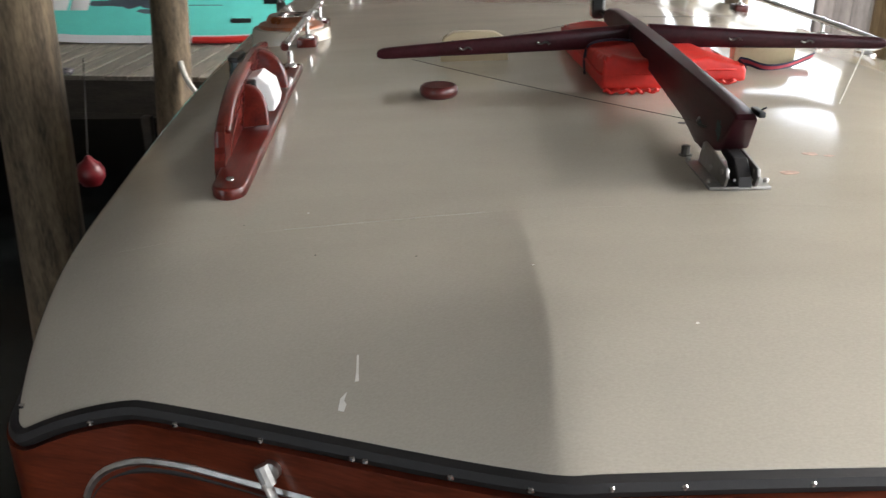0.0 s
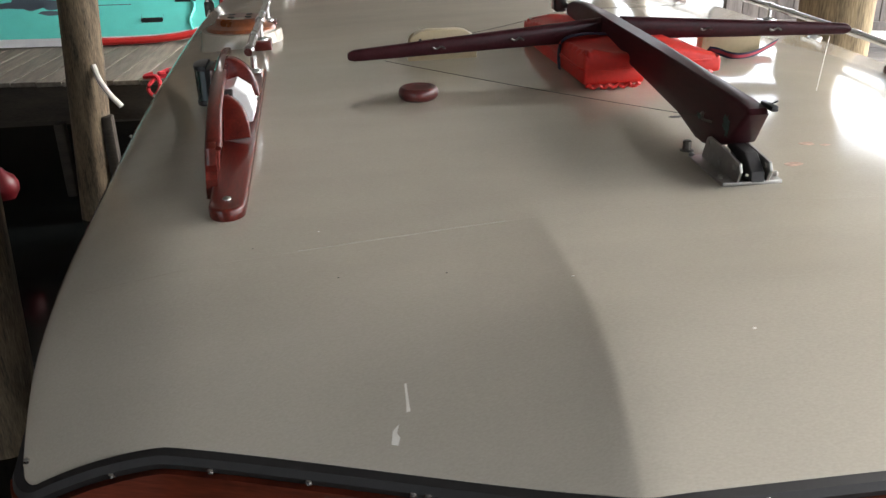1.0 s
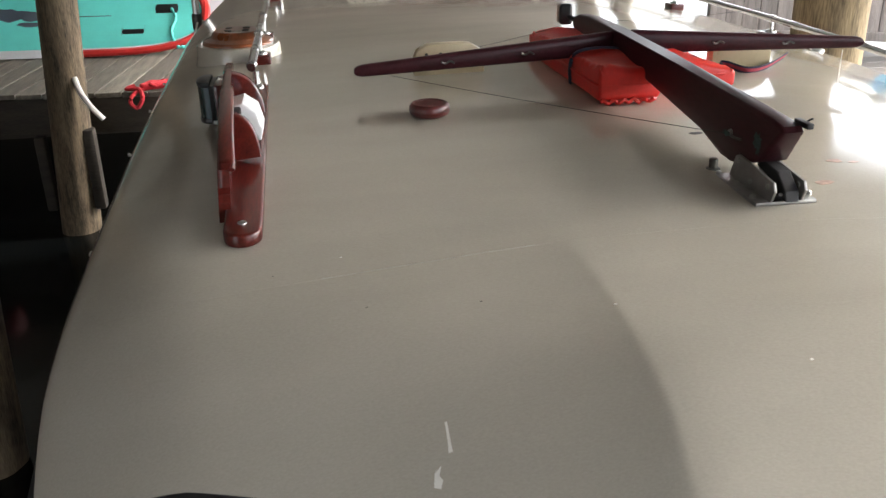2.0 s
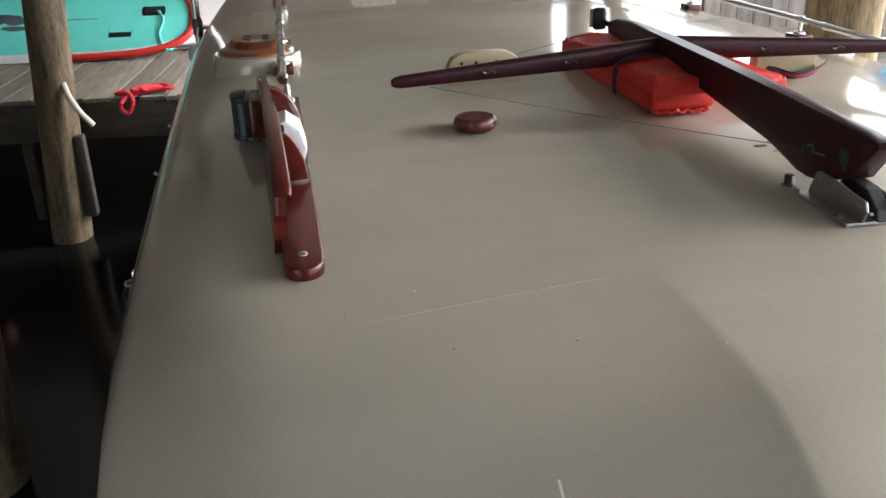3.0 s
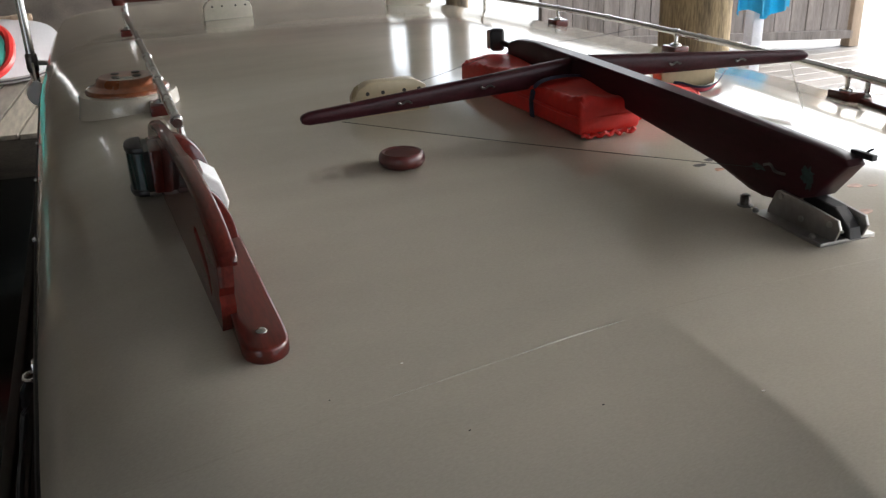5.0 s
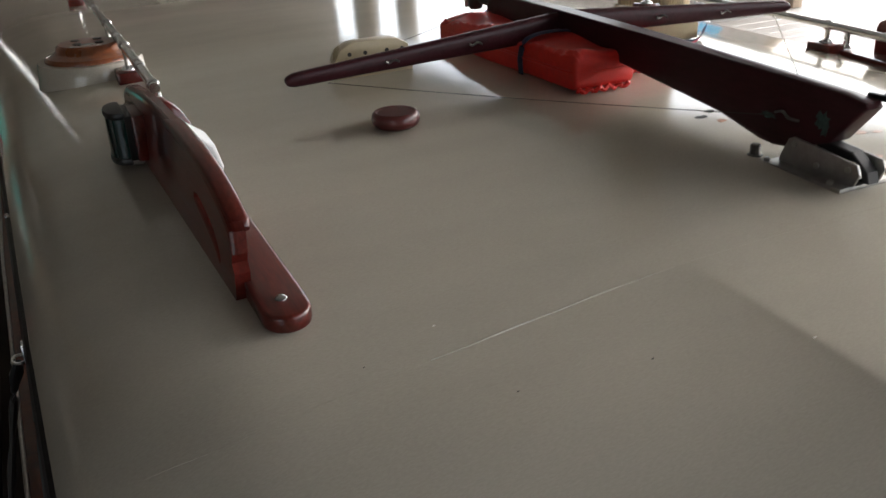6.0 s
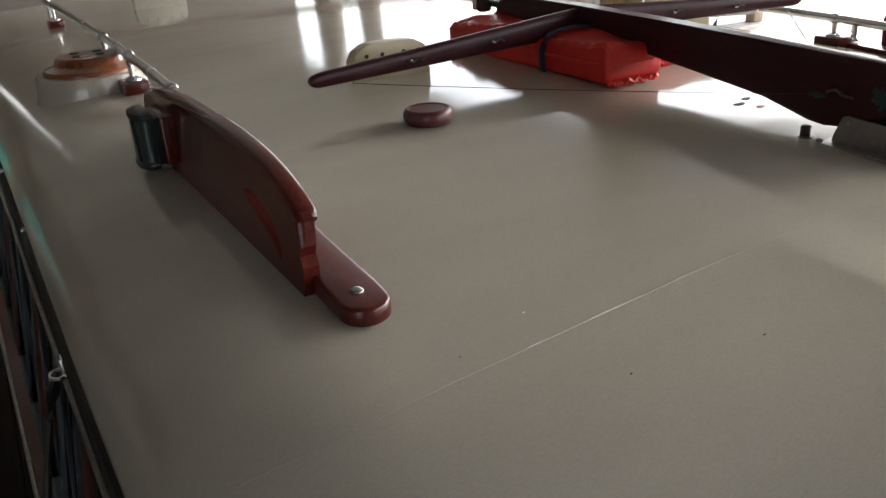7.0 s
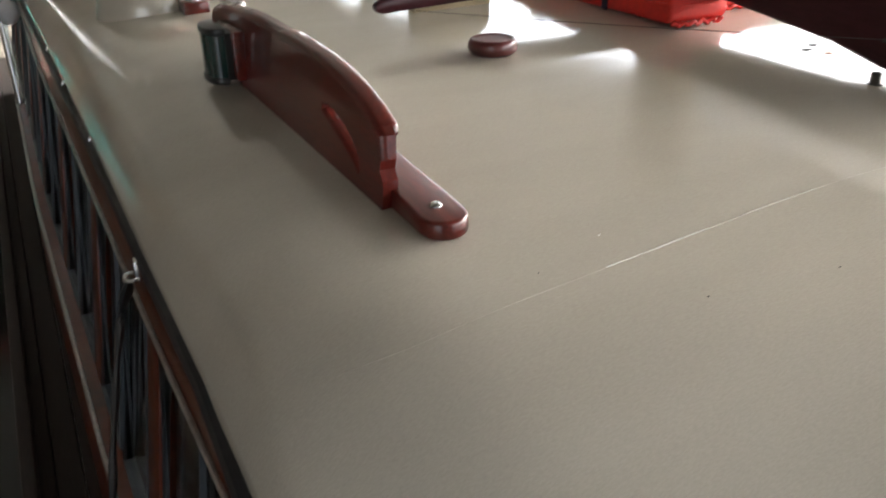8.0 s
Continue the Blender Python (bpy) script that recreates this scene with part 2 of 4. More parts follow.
def tube(points, r, seg=10, bm=None, flat=1.0):
    """A round bar along points; r may be one number or one for each point."""
    bm = bm or bmesh.new()
    pts = [Vector(p) for p in points]
    radii = r if isinstance(r, (list, tuple)) else [r] * len(pts)
    rings = []
    up = Vector((0, 0, 1))
    for i, p in enumerate(pts):
        d = (pts[min(i + 1, len(pts) - 1)] - pts[max(i - 1, 0)]).normalized()
        ref = up if abs(d.dot(up)) < 0.95 else Vector((1, 0, 0))
        s = d.cross(ref).normalized()
        n = s.cross(d)
        rings.append([bm.verts.new(p + radii[i] * (math.cos(2 * math.pi * k / seg) * s + flat * math.sin(2 * math.pi * k / seg) * n)) for k in range(seg)])
    for a, b in zip(rings, rings[1:]):
        for k in range(seg):
            bm.faces.new((a[k], a[(k + 1) % seg], b[(k + 1) % seg], b[k]))
    bm.faces.new(rings[0])
    bm.faces.new(rings[-1])
    return bm


def curve_points(ctrl, n=24):
    """Catmull-Rom points through a few control points."""
    c = [Vector(p) for p in ctrl]
    c = [2 * c[0] - c[1]] + c + [2 * c[-1] - c[-2]]
    out = []
    segs = len(c) - 3
    for i in range(n + 1):
        u = i / n * segs
        k = min(int(u), segs - 1)
        f = u - k
        p0, p1, p2, p3 = c[k:k + 4]
        out.append(0.5 * (2 * p1 + (p2 - p0) * f + (2 * p0 - 5 * p1 + 4 * p2 - p3) * f * f + (3 * p1 - p0 - 3 * p2 + p3) * f ** 3))
    return out


# ---- the cabin roof ----
HALF = 1.350        # half the cabin's width where it begins
ROOF_END = 7.6


def bulge(a):
    """The swept parts of the front edge are hollowed a little."""
    return -0.006 * math.sin(math.pi * max(0.0, min(1.0, (a - 0.43) / 0.88)))


def y_front(x):
    """The plan of the roof's front edge: straight in the middle, swept back at the sides, rounded at the corners."""
    a = abs(x)
    y = 0.92 + 0.39 * max(0.0, min(a, 1.10) - 0.43) + 0.27 * max(0.0, min(a, HALF) - 1.10) - bulge(a)
    if a > HALF - 0.04:
        k = min(1.0, (a - HALF + 0.04) / 0.04)
        y += 0.035 * (1 - math.sqrt(max(0.0, 1 - k * k)))
    return y


def flare(y):
    """The cabin widens a little towards the stern."""
    return 1 + (0.024 if y < 2.0 else 0.017) * max(-0.8, min(y - 2.0, 2.2))


def roof_top(y):
    w = 3 - y
    if w > 0:
        w = w / (1 + (w / 1.5) ** 6) ** (1 / 6)
        return 2.485 - 0.028 * w * w
    return 2.485 - 0.009 * w * w


def roof_z(x, y):
    x = max(-HALF, min(HALF, x / flare(y)))
    a = abs(x)
    front = y - 0.92
    swept = (y - 0.92 - 0.39 * (a - 0.43) + bulge(a)) * 0.9316
    side = (HALF - a)
    f = min(front, swept)
    f = f - 0.004 * math.exp(-((front - swept) / 0.006) ** 2)
    kf, ks = max(0.0, 1 - f / 0.34), max(0.0, 1 - side / 0.06)
    ledge = 0.052 - 0.022 * max(0.0, min(1.0, (y - 2.2) / 2.4))
    drop = ((0.142 * kf ** 2.2) ** 2.3 + (ledge * ks ** 2.2) ** 2.3) ** (1 / 2.3)
    # the swept panels break away sharply beside the middle one; the break dies out aft
    fade = max(0.0, min(1.0, (1.75 - y) / 0.55))
    brk = 0.019 * (1 - math.exp(-max(0.0, a - 0.43) / 0.13)) * fade * fade * (3 - 2 * fade)
    return roof_top(y) - 0.034 * (x / HALF) ** 2 - drop - 0.058 * (max(0.0, a - 1.06) / 0.29) ** 2 - 0.016 * (max(0.0, a - 0.95) / 0.40) ** 2 * kf - brk - 0.15 * (max(0.0, x - 0.40) / 0.95) ** 1.5


def on_roof(x, y, up=0.0):
    return Vector((x, y, roof_z(x, y) + up))


def build_roof():
    bm = bmesh.new()
    xs = []
    for i in range(-70, 71):
        k = i / 70
        xs.append(HALF * math.copysign(1 - (1 - abs(k)) ** 1.7, k))
    xs = sorted([x for x in xs if abs(abs(x) - 0.43) > 0.012] + [s * (0.43 + d) for s in (-1, 1) for d in (-0.008, 0.0, 0.008)])
    rows = []
    n = 110
    for j in range(n + 1):
        v = (j / n) ** 1.9
        row = []
        for x in xs:
            y = y_front(x) + (ROOF_END - y_front(x)) * v
            row.append(bm.verts.new((x * flare(y), y, roof_z(x * flare(y), y))))
        rows.append(row)
    for p, q in zip(rows, rows[1:]):
        for k in range(len(xs) - 1):
            bm.faces.new((p[k], p[k + 1], q[k + 1], q[k]))
    # a turned-down lip round the edge gives the roof its thickness
    rim = [e for e in bm.edges if e.is_boundary]
    low = bmesh.ops.extrude_edge_only(bm, edges=rim)["geom"]
    for g in low:
        if isinstance(g, bmesh.types.BMVert):
            g.co.z -= 0.03
    roof = solo("cabin_roof", bm, "roof", (0, 3.5, 2.2), "cream painted boat cabin roof with rounded edges, glossy and chipped", "roof", kind="structure", angle=50)
    return roof


roof = build_roof()


def edge_path(z_off=0.0, out=0.0, y_end=7.0, tuck=0.0):
    """Points round the roof's edge: along one side, across the front and back along the other side."""
    pts = []
    for j in range(30):
        y = y_end + (1.5 - y_end) * j / 30
        x = -HALF * flare(y)
        pts.append(Vector((x + 0.4 * tuck - out, y, roof_z(x, y) + z_off - tuck)))
    for i in range(-60, 61):
        k = i / 60
        x = HALF * math.copysign(1 - (1 - abs(k)) ** 2.0, k)
        y = y_front(x)
        x *= flare(y)
        pts.append(Vector((x * (1 + out / HALF), y - out, roof_z(x, y) + z_off)))
    for j in range(30):
        y = 1.5 + (y_end - 1.5) * (j + 1) / 30
        x = HALF * flare(y)
        pts.append(Vector((x - 0.4 * tuck + out, y, roof_z(x, y) + z_off - tuck)))
    return pts


# trim under the roof's edge
edge = thing("roof_trim", (0, 1, 2.2), "black rubber trim with small screws under the roof edge", "trim", kind="structure")
part("rubber_strip", tube(edge_path(-0.017, 0.002, tuck=0.015), 0.017, 8), "rubber", edge)
part("metal_strip", tube([p for p in edge_path(-0.038, 0.004) if abs(p.x) < 0.47 and p.y < 1.2], 0.008, 8), "grey_metal", edge)
for x, y in ((-1.307, 1.28), (-1.162, 0), (-1.005, 0), (-0.86, 0), (-0.715, 0), (-0.695, 0), (-0.572, 0), (-0.464, 0), (-0.358, 0), (-0.26, 0), (-0.087, 0), (0.08, 0), (0.25, 0), (0.42, 0),
             (-1.354, 2.55), (-1.364, 3.0), (-1.373, 3.4)):
    yy = y or y_front(x)
    d = Vector((x + 1.0 if abs(x) > 1.25 else 0, yy - 2.6 if abs(x) <= 1.3 else 0, 0.25)).normalized() if abs(x) < 1.32 else Vector((-1, 0, 0.2)).normalized()
    c = Vector((x, yy, roof_z(x, yy) - 0.015)) + d * 0.014
    part("screw", lathe([(0.0055, -0.004), (0.0055, 0.001), (0.003, 0.0035)], c, 8), "chrome", edge)

# a paint seam across the roof; one stretch gets an added glossy ridge for its glint
seam_pts = [on_roof(p.x, p.y, 0.0) for p in curve_points([(-1.238, 1.497, 0), (-1.12, 1.476, 0), (-0.96, 1.484, 0), (-0.80, 1.499, 0), (-0.53, 1.524, 0), (-0.30, 1.53, 0), (0.0, 1.53, 0), (0.20, 1.512, 0), (0.6, 1.50, 0), (1.1, 1.48, 0)], 110)]
solo("roof_seam", tube([p - Vector((0, 0, 0.0006)) for p in seam_pts], 0.0010, 6), "roof", (0, 1.5, 2.42), "raised paint seam across the cream roof", "seam", kind="structure")
crack = [p + Vector((0, 0.0008 * math.sin(40 * p.x), 0.0007)) for p in seam_pts if -0.88 < p.x < -0.48]
solo("seam_glint", tube(crack, [0.0006 + 0.0009 * abs(math.sin(23 * p.x) * math.sin(61 * p.x + 1)) for p in crack], 5), "seam_gloss", (-0.75, 1.46, 2.42), "glossy ridge on the seam, added to carry its glint", "crack", kind="structure")


def chip(name, outline, x, y, mat, label):
    bm = bmesh.new()
    lo = [bm.verts.new(on_roof(x + a, y + b, -0.001)) for a, b in outline]
    hi = [bm.verts.new(on_roof(x + a, y + b, 0.0006)) for a, b in outline]
    bm.faces.new(hi)
    for k in range(len(lo)):
        bm.faces.new((lo[k], lo[(k + 1) % len(lo)], hi[(k + 1) % len(lo)], hi[k]))
    return solo(name, bm, mat, on_roof(x, y), label, "paint chip", kind="structure", smooth=False)


chip("paint_chip", [(-0.0018, 0.026), (0.0015, 0.026), (0.0022, 0.0), (0.003, -0.012), (-0.003, -0.012), (-0.0018, 0.0)], -0.711, 1.125, "chip", "narrow white paint chip on the cream roof")
chip("paint_chip", [(-0.006, -0.008), (0.003, -0.012), (0.007, -0.004), (0.003, 0.002), (0.007, 0.012), (-0.003, 0.006)], -0.733, 1.090, "chip", "small white paint chip on the cream roof")
for cx, cy, r, mat in ((0.161, 1.698, 0.015, "filler"), (0.251, 1.813, 0.012, "filler"), (0.033, 2.038, 0.011, "dirt_and_hole"), (0.075, 2.06, 0.010, "dirt_and_hole"), (0.055, 2.0, 0.010, "rust"), (0.29, 1.80, 0.008, "filler"),
                       (0.12, 1.93, 0.009, "rust"), (-0.832, 1.561, 0.0016, "chip"), (-0.80, 1.388, 0.0011, "dirt_and_hole"), (-0.197, 1.113, 0.002, "chip"), (-0.62, 1.36, 0.0012, "dirt_and_hole"), (-0.95, 1.52, 0.0010, "dirt_and_hole"), (-0.425, 1.285, 0.002, "chip")):
    rr = [r * (0.7 + 0.6 * random.random()) for _ in range(9)]
    chip("roof_blemish", [(1.3 * rr[k] * math.cos(k * 0.698), 0.8 * rr[k] * math.sin(k * 0.698)) for k in range(9)], cx, cy, mat, "worn filled screw hole in the cream roof")

# ---- cabin walls under the roof ----
FLOOR_Z = 1.25


def wall_strip(name, pts, z0, z1, thick, mat, label):
    """A wall that follows points in plan; z may be a number or follow the points."""
    bm = bmesh.new()
    rows = []
    for i, p in enumerate(pts):
        d = (pts[min(i + 1, len(pts) - 1)] - pts[max(i - 1, 0)])
        nrm = Vector((-d.y, d.x, 0)).normalized()
        zt = p.z + z1
        rows.append([bm.verts.new((p.x, p.y, z0)), bm.verts.new((p.x, p.y, zt)), bm.verts.new((p.x + nrm.x * thick, p.y + nrm.y * thick, zt)), bm.verts.new((p.x + nrm.x * thick, p.y + nrm.y * thick, z0))])
    for a, b in zip(rows, rows[1:]):
        for k in range(4):
            bm.faces.new((a[k], a[(k + 1) % 4], b[(k + 1) % 4], b[k]))
    bm.faces.new(rows[0])
    bm.faces.new(rows[-1])
    return solo(name, bm, mat, (0, pts[0].y, z0), label, "wall", kind="structure")


front_pts = [p for p in edge_path(0, -0.012) if p.y < 1.45]
front_wall = wall_strip("wall_front", front_pts, FLOOR_Z, -0.03, -0.04, "cabin_wood", "varnished mahogany windscreen frame under the roof")

# cabin sides: they lean outwards towards the deck; window posts, glass and sills
LEAN_OUT = 0.15


def lean(bm, sx):
    for v in bm.verts:
        v.co.z = min(v.co.z, roof_z(sx * HALF * flare(v.co.y), v.co.y) - 0.014)
        v.co.x = v.co.x * flare(v.co.y) + sx * LEAN_OUT * (2.22 - v.co.z)
    return bm


def stepped(lo, hi, bev=0.0):
    """A box cut along its length, so that it can follow the cabin's flare."""
    bm = bmesh.new()
    n = max(1, int((hi[1] - lo[1]) / 0.4))
    rows = []
    for i in range(n + 1):
        y = lo[1] + (hi[1] - lo[1]) * i / n
        rows.append([bm.verts.new((lo[0], y, lo[2])), bm.verts.new((hi[0], y, lo[2])), bm.verts.new((hi[0], y, hi[2])), bm.verts.new((lo[0], y, hi[2]))])
    for a, b in zip(rows, rows[1:]):
        for k in range(4):
            bm.faces.new((a[k], a[(k + 1) % 4], b[(k + 1) % 4], b[k]))
    bm.faces.new(rows[0])
    bm.faces.new(rows[-1])
    if bev:
        long = [e for e in bm.edges if abs(e.verts[0].co.y - e.verts[1].co.y) > 0.01]
        bevel(bm, long, bev, 2)
    return bm


for sx in (-1, 1):
    tag = "west" if sx < 0 else "east"
    X = sx * (HALF - 0.006)
    side = thing("wall_" + tag, (X, 4, FLOOR_Z), "varnished mahogany cabin side with dark framed windows", "wall", kind="structure")
    xi = X - sx * 0.04
    lo, hi = min(X, xi), max(X, xi)
    part("lower_panel", lean(stepped((lo, 1.30, FLOOR_Z - 0.02), (hi, 7.4, 1.62), 0.004), sx), "cabin_wood", side)
    part("head_rail", lean(stepped((lo, 1.30, 2.15), (hi, 7.4, 2.235), 0.004), sx), "cabin_wood", side)
    part("chrome_moulding", lean(tube([(X + sx * 0.004, 1.32 + 0.3 * k, 2.150) for k in range(20)], 0.005, 6), sx), "grey_metal", side)
    part("sill", lean(stepped((min(X, X + sx * 0.035), 1.32, 1.605), (max(X, X + sx * 0.035), 7.4, 1.635), 0.006), sx), "cabin_wood", side)
    part("sill_moulding", lean(tube([(X + sx * 0.036, 1.32 + 0.3 * k, 1.637) for k in range(20)], 0.006, 6), sx), "grey_metal", side)
    posts = [1.36, 2.08, 2.80, 3.52, 4.24, 4.96, 5.68, 6.40, 7.12]
    for y in posts:
        part("post", lean(box((lo, y - 0.05, 1.62), (hi, y + 0.05, 2.15), 0.005), sx), "cabin_wood", side)
    for y0, y1 in zip(posts, posts[1:]):
        a, b = y0 + 0.05, y1 - 0.05
        mid = (a + b) / 2
        for p, q in ((a, mid - 0.012), (mid + 0.012, b)):
            pane = part("pane", lean(box((X - sx * 0.024 - 0.002, p, 1.63), (X - sx * 0.024 + 0.002, q, 2.148)), sx), "glass", side)
            pane.visible_shadow = False
            part("pane_frame", lean(tube([(X - sx * 0.010, p + 0.012, 1.65), (X - sx * 0.010, q - 0.012, 1.65), (X - sx * 0.010, q - 0.012, 2.138), (X - sx * 0.010, p + 0.012, 2.138), (X - sx * 0.010, p + 0.012, 1.65)], 0.013, 6), sx), "slate_frame", side)
    side.location.z -= (0.15 if sx > 0 else 0.0) * U
    bench = thing("bench", (sx * 1.0, 4, FLOOR_Z), "low cabin bench with a pale cushion inside the cabin", "bench")
    part("base", box((min(sx * 0.72, sx * 1.28), 1.9, FLOOR_Z + 0.02), (max(sx * 0.72, sx * 1.28), 6.6, 1.42), 0.01), "cabin_wood", bench)
    part("cushion", box((min(sx * 0.72, sx * 1.27), 1.9, 1.42), (max(sx * 0.72, sx * 1.27), 6.6, 1.50), 0.03, 3), "interior", bench, "pale fabric cushion")

# windscreen window in the swept front panel
win = thing("window_front", (-0.85, 1.1, FLOOR_Z), "curved windscreen with a polished metal frame", "window", kind="structure")


def on_front(x, down, out):
    y = y_front(x)
    n = Vector((-0.363, -0.93, 0)) if abs(x) > 0.43 and x < 0 else Vector((0, -1, 0))
    return Vector((x, y, 2.235 - down)) + n * out


arch = [(-1.20, 0.30), (-1.19, 0.20), (-1.15, 0.135), (-1.08, 0.098), (-1.0, 0.085), (-0.92, 0.085), (-0.82, 0.088), (-0.72, 0.09), (-0.62, 0.092), (-0.55, 0.10), (-0.51, 0.14), (-0.50, 0.30)]
frame_line = curve_points([on_front(x, d, 0.012) for x, d in arch], 40)
part("window_frame", tube(frame_line, 0.013, 8, flat=0.7), "grey_metal", win, "polished metal window frame")
part("window_seal", tube([p + Vector((0.004, 0.002, -0.018)) for p in frame_line], 0.012, 8), "rubber", win, "black rubber seal")
bm = bmesh.new()
a = [bm.verts.new(p + Vector((0.001, 0.006, -0.012))) for p in frame_line]
b = [bm.verts.new(Vector((p.x, p.y + 0.008, 1.5))) for p in frame_line]
for k in range(len(a) - 1):
    bm.faces.new((a[k], a[k + 1], b[k + 1], b[k]))
part("pane", bm, "glass", win)
win2 = thing("window_centre", (0, 0.9, FLOOR_Z), "centre windscreen with a polished metal frame", "window", kind="structure")
part("window_frame", tube([on_front(-0.40, 0.30, 0.012), on_front(-0.40, 0.05, 0.012), on_front(-0.2, 0.048, 0.012), on_front(0.2, 0.048, 0.012), on_front(0.40, 0.05, 0.012), on_front(0.40, 0.30, 0.012)], 0.014, 8), "grey_metal", win2, "polished metal window frame")
part("pane", box((-0.39, 0.912, 1.5), (0.39, 0.917, 2.19)), "glass", win2)

# windscreen wiper
wp = on_front(-0.835, 0.045, 0.0)
wiper = thing("windscreen_wiper", wp, "chrome windscreen wiper on the mahogany front", "wiper")
nrm = Vector((-0.363, -0.93, 0))
part("spindle", tube([wp, wp + nrm * 0.03, wp + nrm * 0.034], [0.016, 0.016, 0.010], 14), "grey_metal", wiper)
part("hub", tube([wp + nrm * 0.03 + Vector((-0.012, 0, 0.012)), wp + nrm * 0.04 + Vector((0.004, 0, -0.018))], 0.012, 10), "grey_metal", wiper)
arm0 = wp + nrm * 0.042 + Vector((0.0, 0, -0.01))
part("arm", tube([arm0, arm0 + Vector((0.035, -0.02, -0.09)), arm0 + Vector((0.10, -0.05, -0.30))], [0.010, 0.008, 0.006], 8, flat=0.5), "grey_metal", wiper)
part("blade", tube([arm0 + Vector((0.10, -0.05, -0.25)), arm0 + Vector((0.13, -0.05, -0.55))], 0.007, 6), "black", wiper)

# side decks, hull and foredeck of the boat
deck = thing("side_deck", (-1.6, 3, FLOOR_Z - 0.03), "brown planked side deck of the boat", "deck", kind="structure")
for i in range(3):
    x = -1.47 - 0.075 * i
    part("plank", box((x - 0.072, 0.3, FLOOR_Z - 0.05), (x, 8.6, FLOOR_Z), 0.003, 1), "side_deck", deck)
for i in range(3):
    x = 1.47 + 0.075 * i
    part("plank", box((x, 0.3, FLOOR_Z - 0.05), (x + 0.072, 8.6, FLOOR_Z), 0.003, 1), "side_deck", deck)
solo("hull", prism([(-1.71, 0.3), (-1.71, 8.8), (1.71, 8.8), (1.71, 0.3), (1.35, -2.2), (0.0, -4.4), (-1.35, -2.2)], 2, -0.2, FLOOR_Z - 0.06), "white_hull", (0, 2, -0.2), "white boat hull under the cabin", "hull", kind="structure")
solo("foredeck", prism([(-1.45, 1.6), (1.45, 1.6), (1.45, 0.29), (1.70, 0.29), (1.33, -2.2), (0.0, -4.3), (-1.33, -2.2), (-1.70, 0.29), (-1.45, 0.29)], 2, FLOOR_Z - 0.05, FLOOR_Z), "side_deck", (0, -1, 1.2), "brown foredeck in front of the windscreen", "deck", kind="structure")
for sx in (-1, 1):
    rail_box = thing("toe_rail", (sx * 1.68, 3, FLOOR_Z), "dark wooden toe rail along the side deck", "rail", kind="structure")
    part("bar", box((sx * 1.68 - 0.02, 0.3, FLOOR_Z), (sx * 1.68 + 0.02, 8.6, FLOOR_Z + 0.06), 0.008), "side_deck", rail_box)
solo("cabin_back_wall", box((-1.3, 7.36, FLOOR_Z), (1.2, 7.40, 2.12)), "cabin_wood", (0, 7.38, FLOOR_Z), "mahogany bulkhead closing the cabin", "wall", kind="structure")
solo("cabin_sole", box((-1.3, 1.5, FLOOR_Z - 0.005), (1.3, 7.35, FLOOR_Z + 0.02)), "side_deck", (0, 4, FLOOR_Z), "dark cabin floor", "floor", kind="structure")

# hook and hanging black strap on the cabin side
hk = Vector((-1.362, 2.06, 2.270))
hook = thing("snap_hook", hk, "small chrome hook on the cabin side with a black cord", "hook")
part("plate", box((hk.x - 0.006, hk.y - 0.012, hk.z - 0.018), (hk.x + 0.004, hk.y + 0.012, hk.z + 0.018), 0.003), "chrome", hook)
part("ring", tube([hk + Vector((-0.012 - 0.012 * math.sin(k * 0.5236), 0.016 * math.cos(k * 0.5236), -0.012)) for k in range(13)], 0.0035, 6), "chrome", hook)
cord = [hk + Vector(p) for p in ((-0.016, 0.0, -0.015), (-0.040, 0.03, -0.10), (-0.075, 0.02, -0.24), (-0.115, -0.01, -0.42), (-0.15, -0.02, -0.62), (-0.17, -0.04, -1.0))]
part("cord", tube(curve_points(cord, 30), [0.006] + [0.011 + 0.003 * math.sin(i * 1.3) for i in range(30)], 8, flat=0.6), "black", hook, "black hanging cord")


# ---- side light boards ----
def eased_board(outline, slot, layers):
    """A board across x with a slot; each layer gives x, how far its outline is drawn in and how far its slot is widened."""
    def offset(pts, d):
        area = sum(p[0] * q[1] - q[0] * p[1] for p, q in zip(pts, pts[1:] + pts[:1]))
        turn = 1 if area > 0 else -1
        out = []
        for i, p in enumerate(pts):
            q = (Vector(pts[(i + 1) % len(pts)]) - Vector(pts[i - 1])).normalized()
            out.append((p[0] - turn * q.y * d, p[1] + turn * q.x * d))
        return out
    bm = bmesh.new()
    levels = []
    for x, inset, widen in layers:
        levels.append([[bm.verts.new((x, *(q if p[1] > 2.505 else p))) for p, q in zip(outline, offset(outline, inset))], [bm.verts.new((x, y, h)) for y, h in offset(slot, -widen)]])
    for p, q in zip(levels, levels[1:]):
        for a, b in zip(p, q):
            for k in range(len(a)):
                bm.faces.new((a[k], a[(k + 1) % len(a)], b[(k + 1) % len(a)], b[k]))
    for loops in (levels[0], levels[-1]):
        edges = [bm.edges.get((l[i], l[(i + 1) % len(l)])) for l in loops for i in range(len(l))]
        bmesh.ops.triangle_fill(bm, edges=edges, use_beauty=True)
    return bm


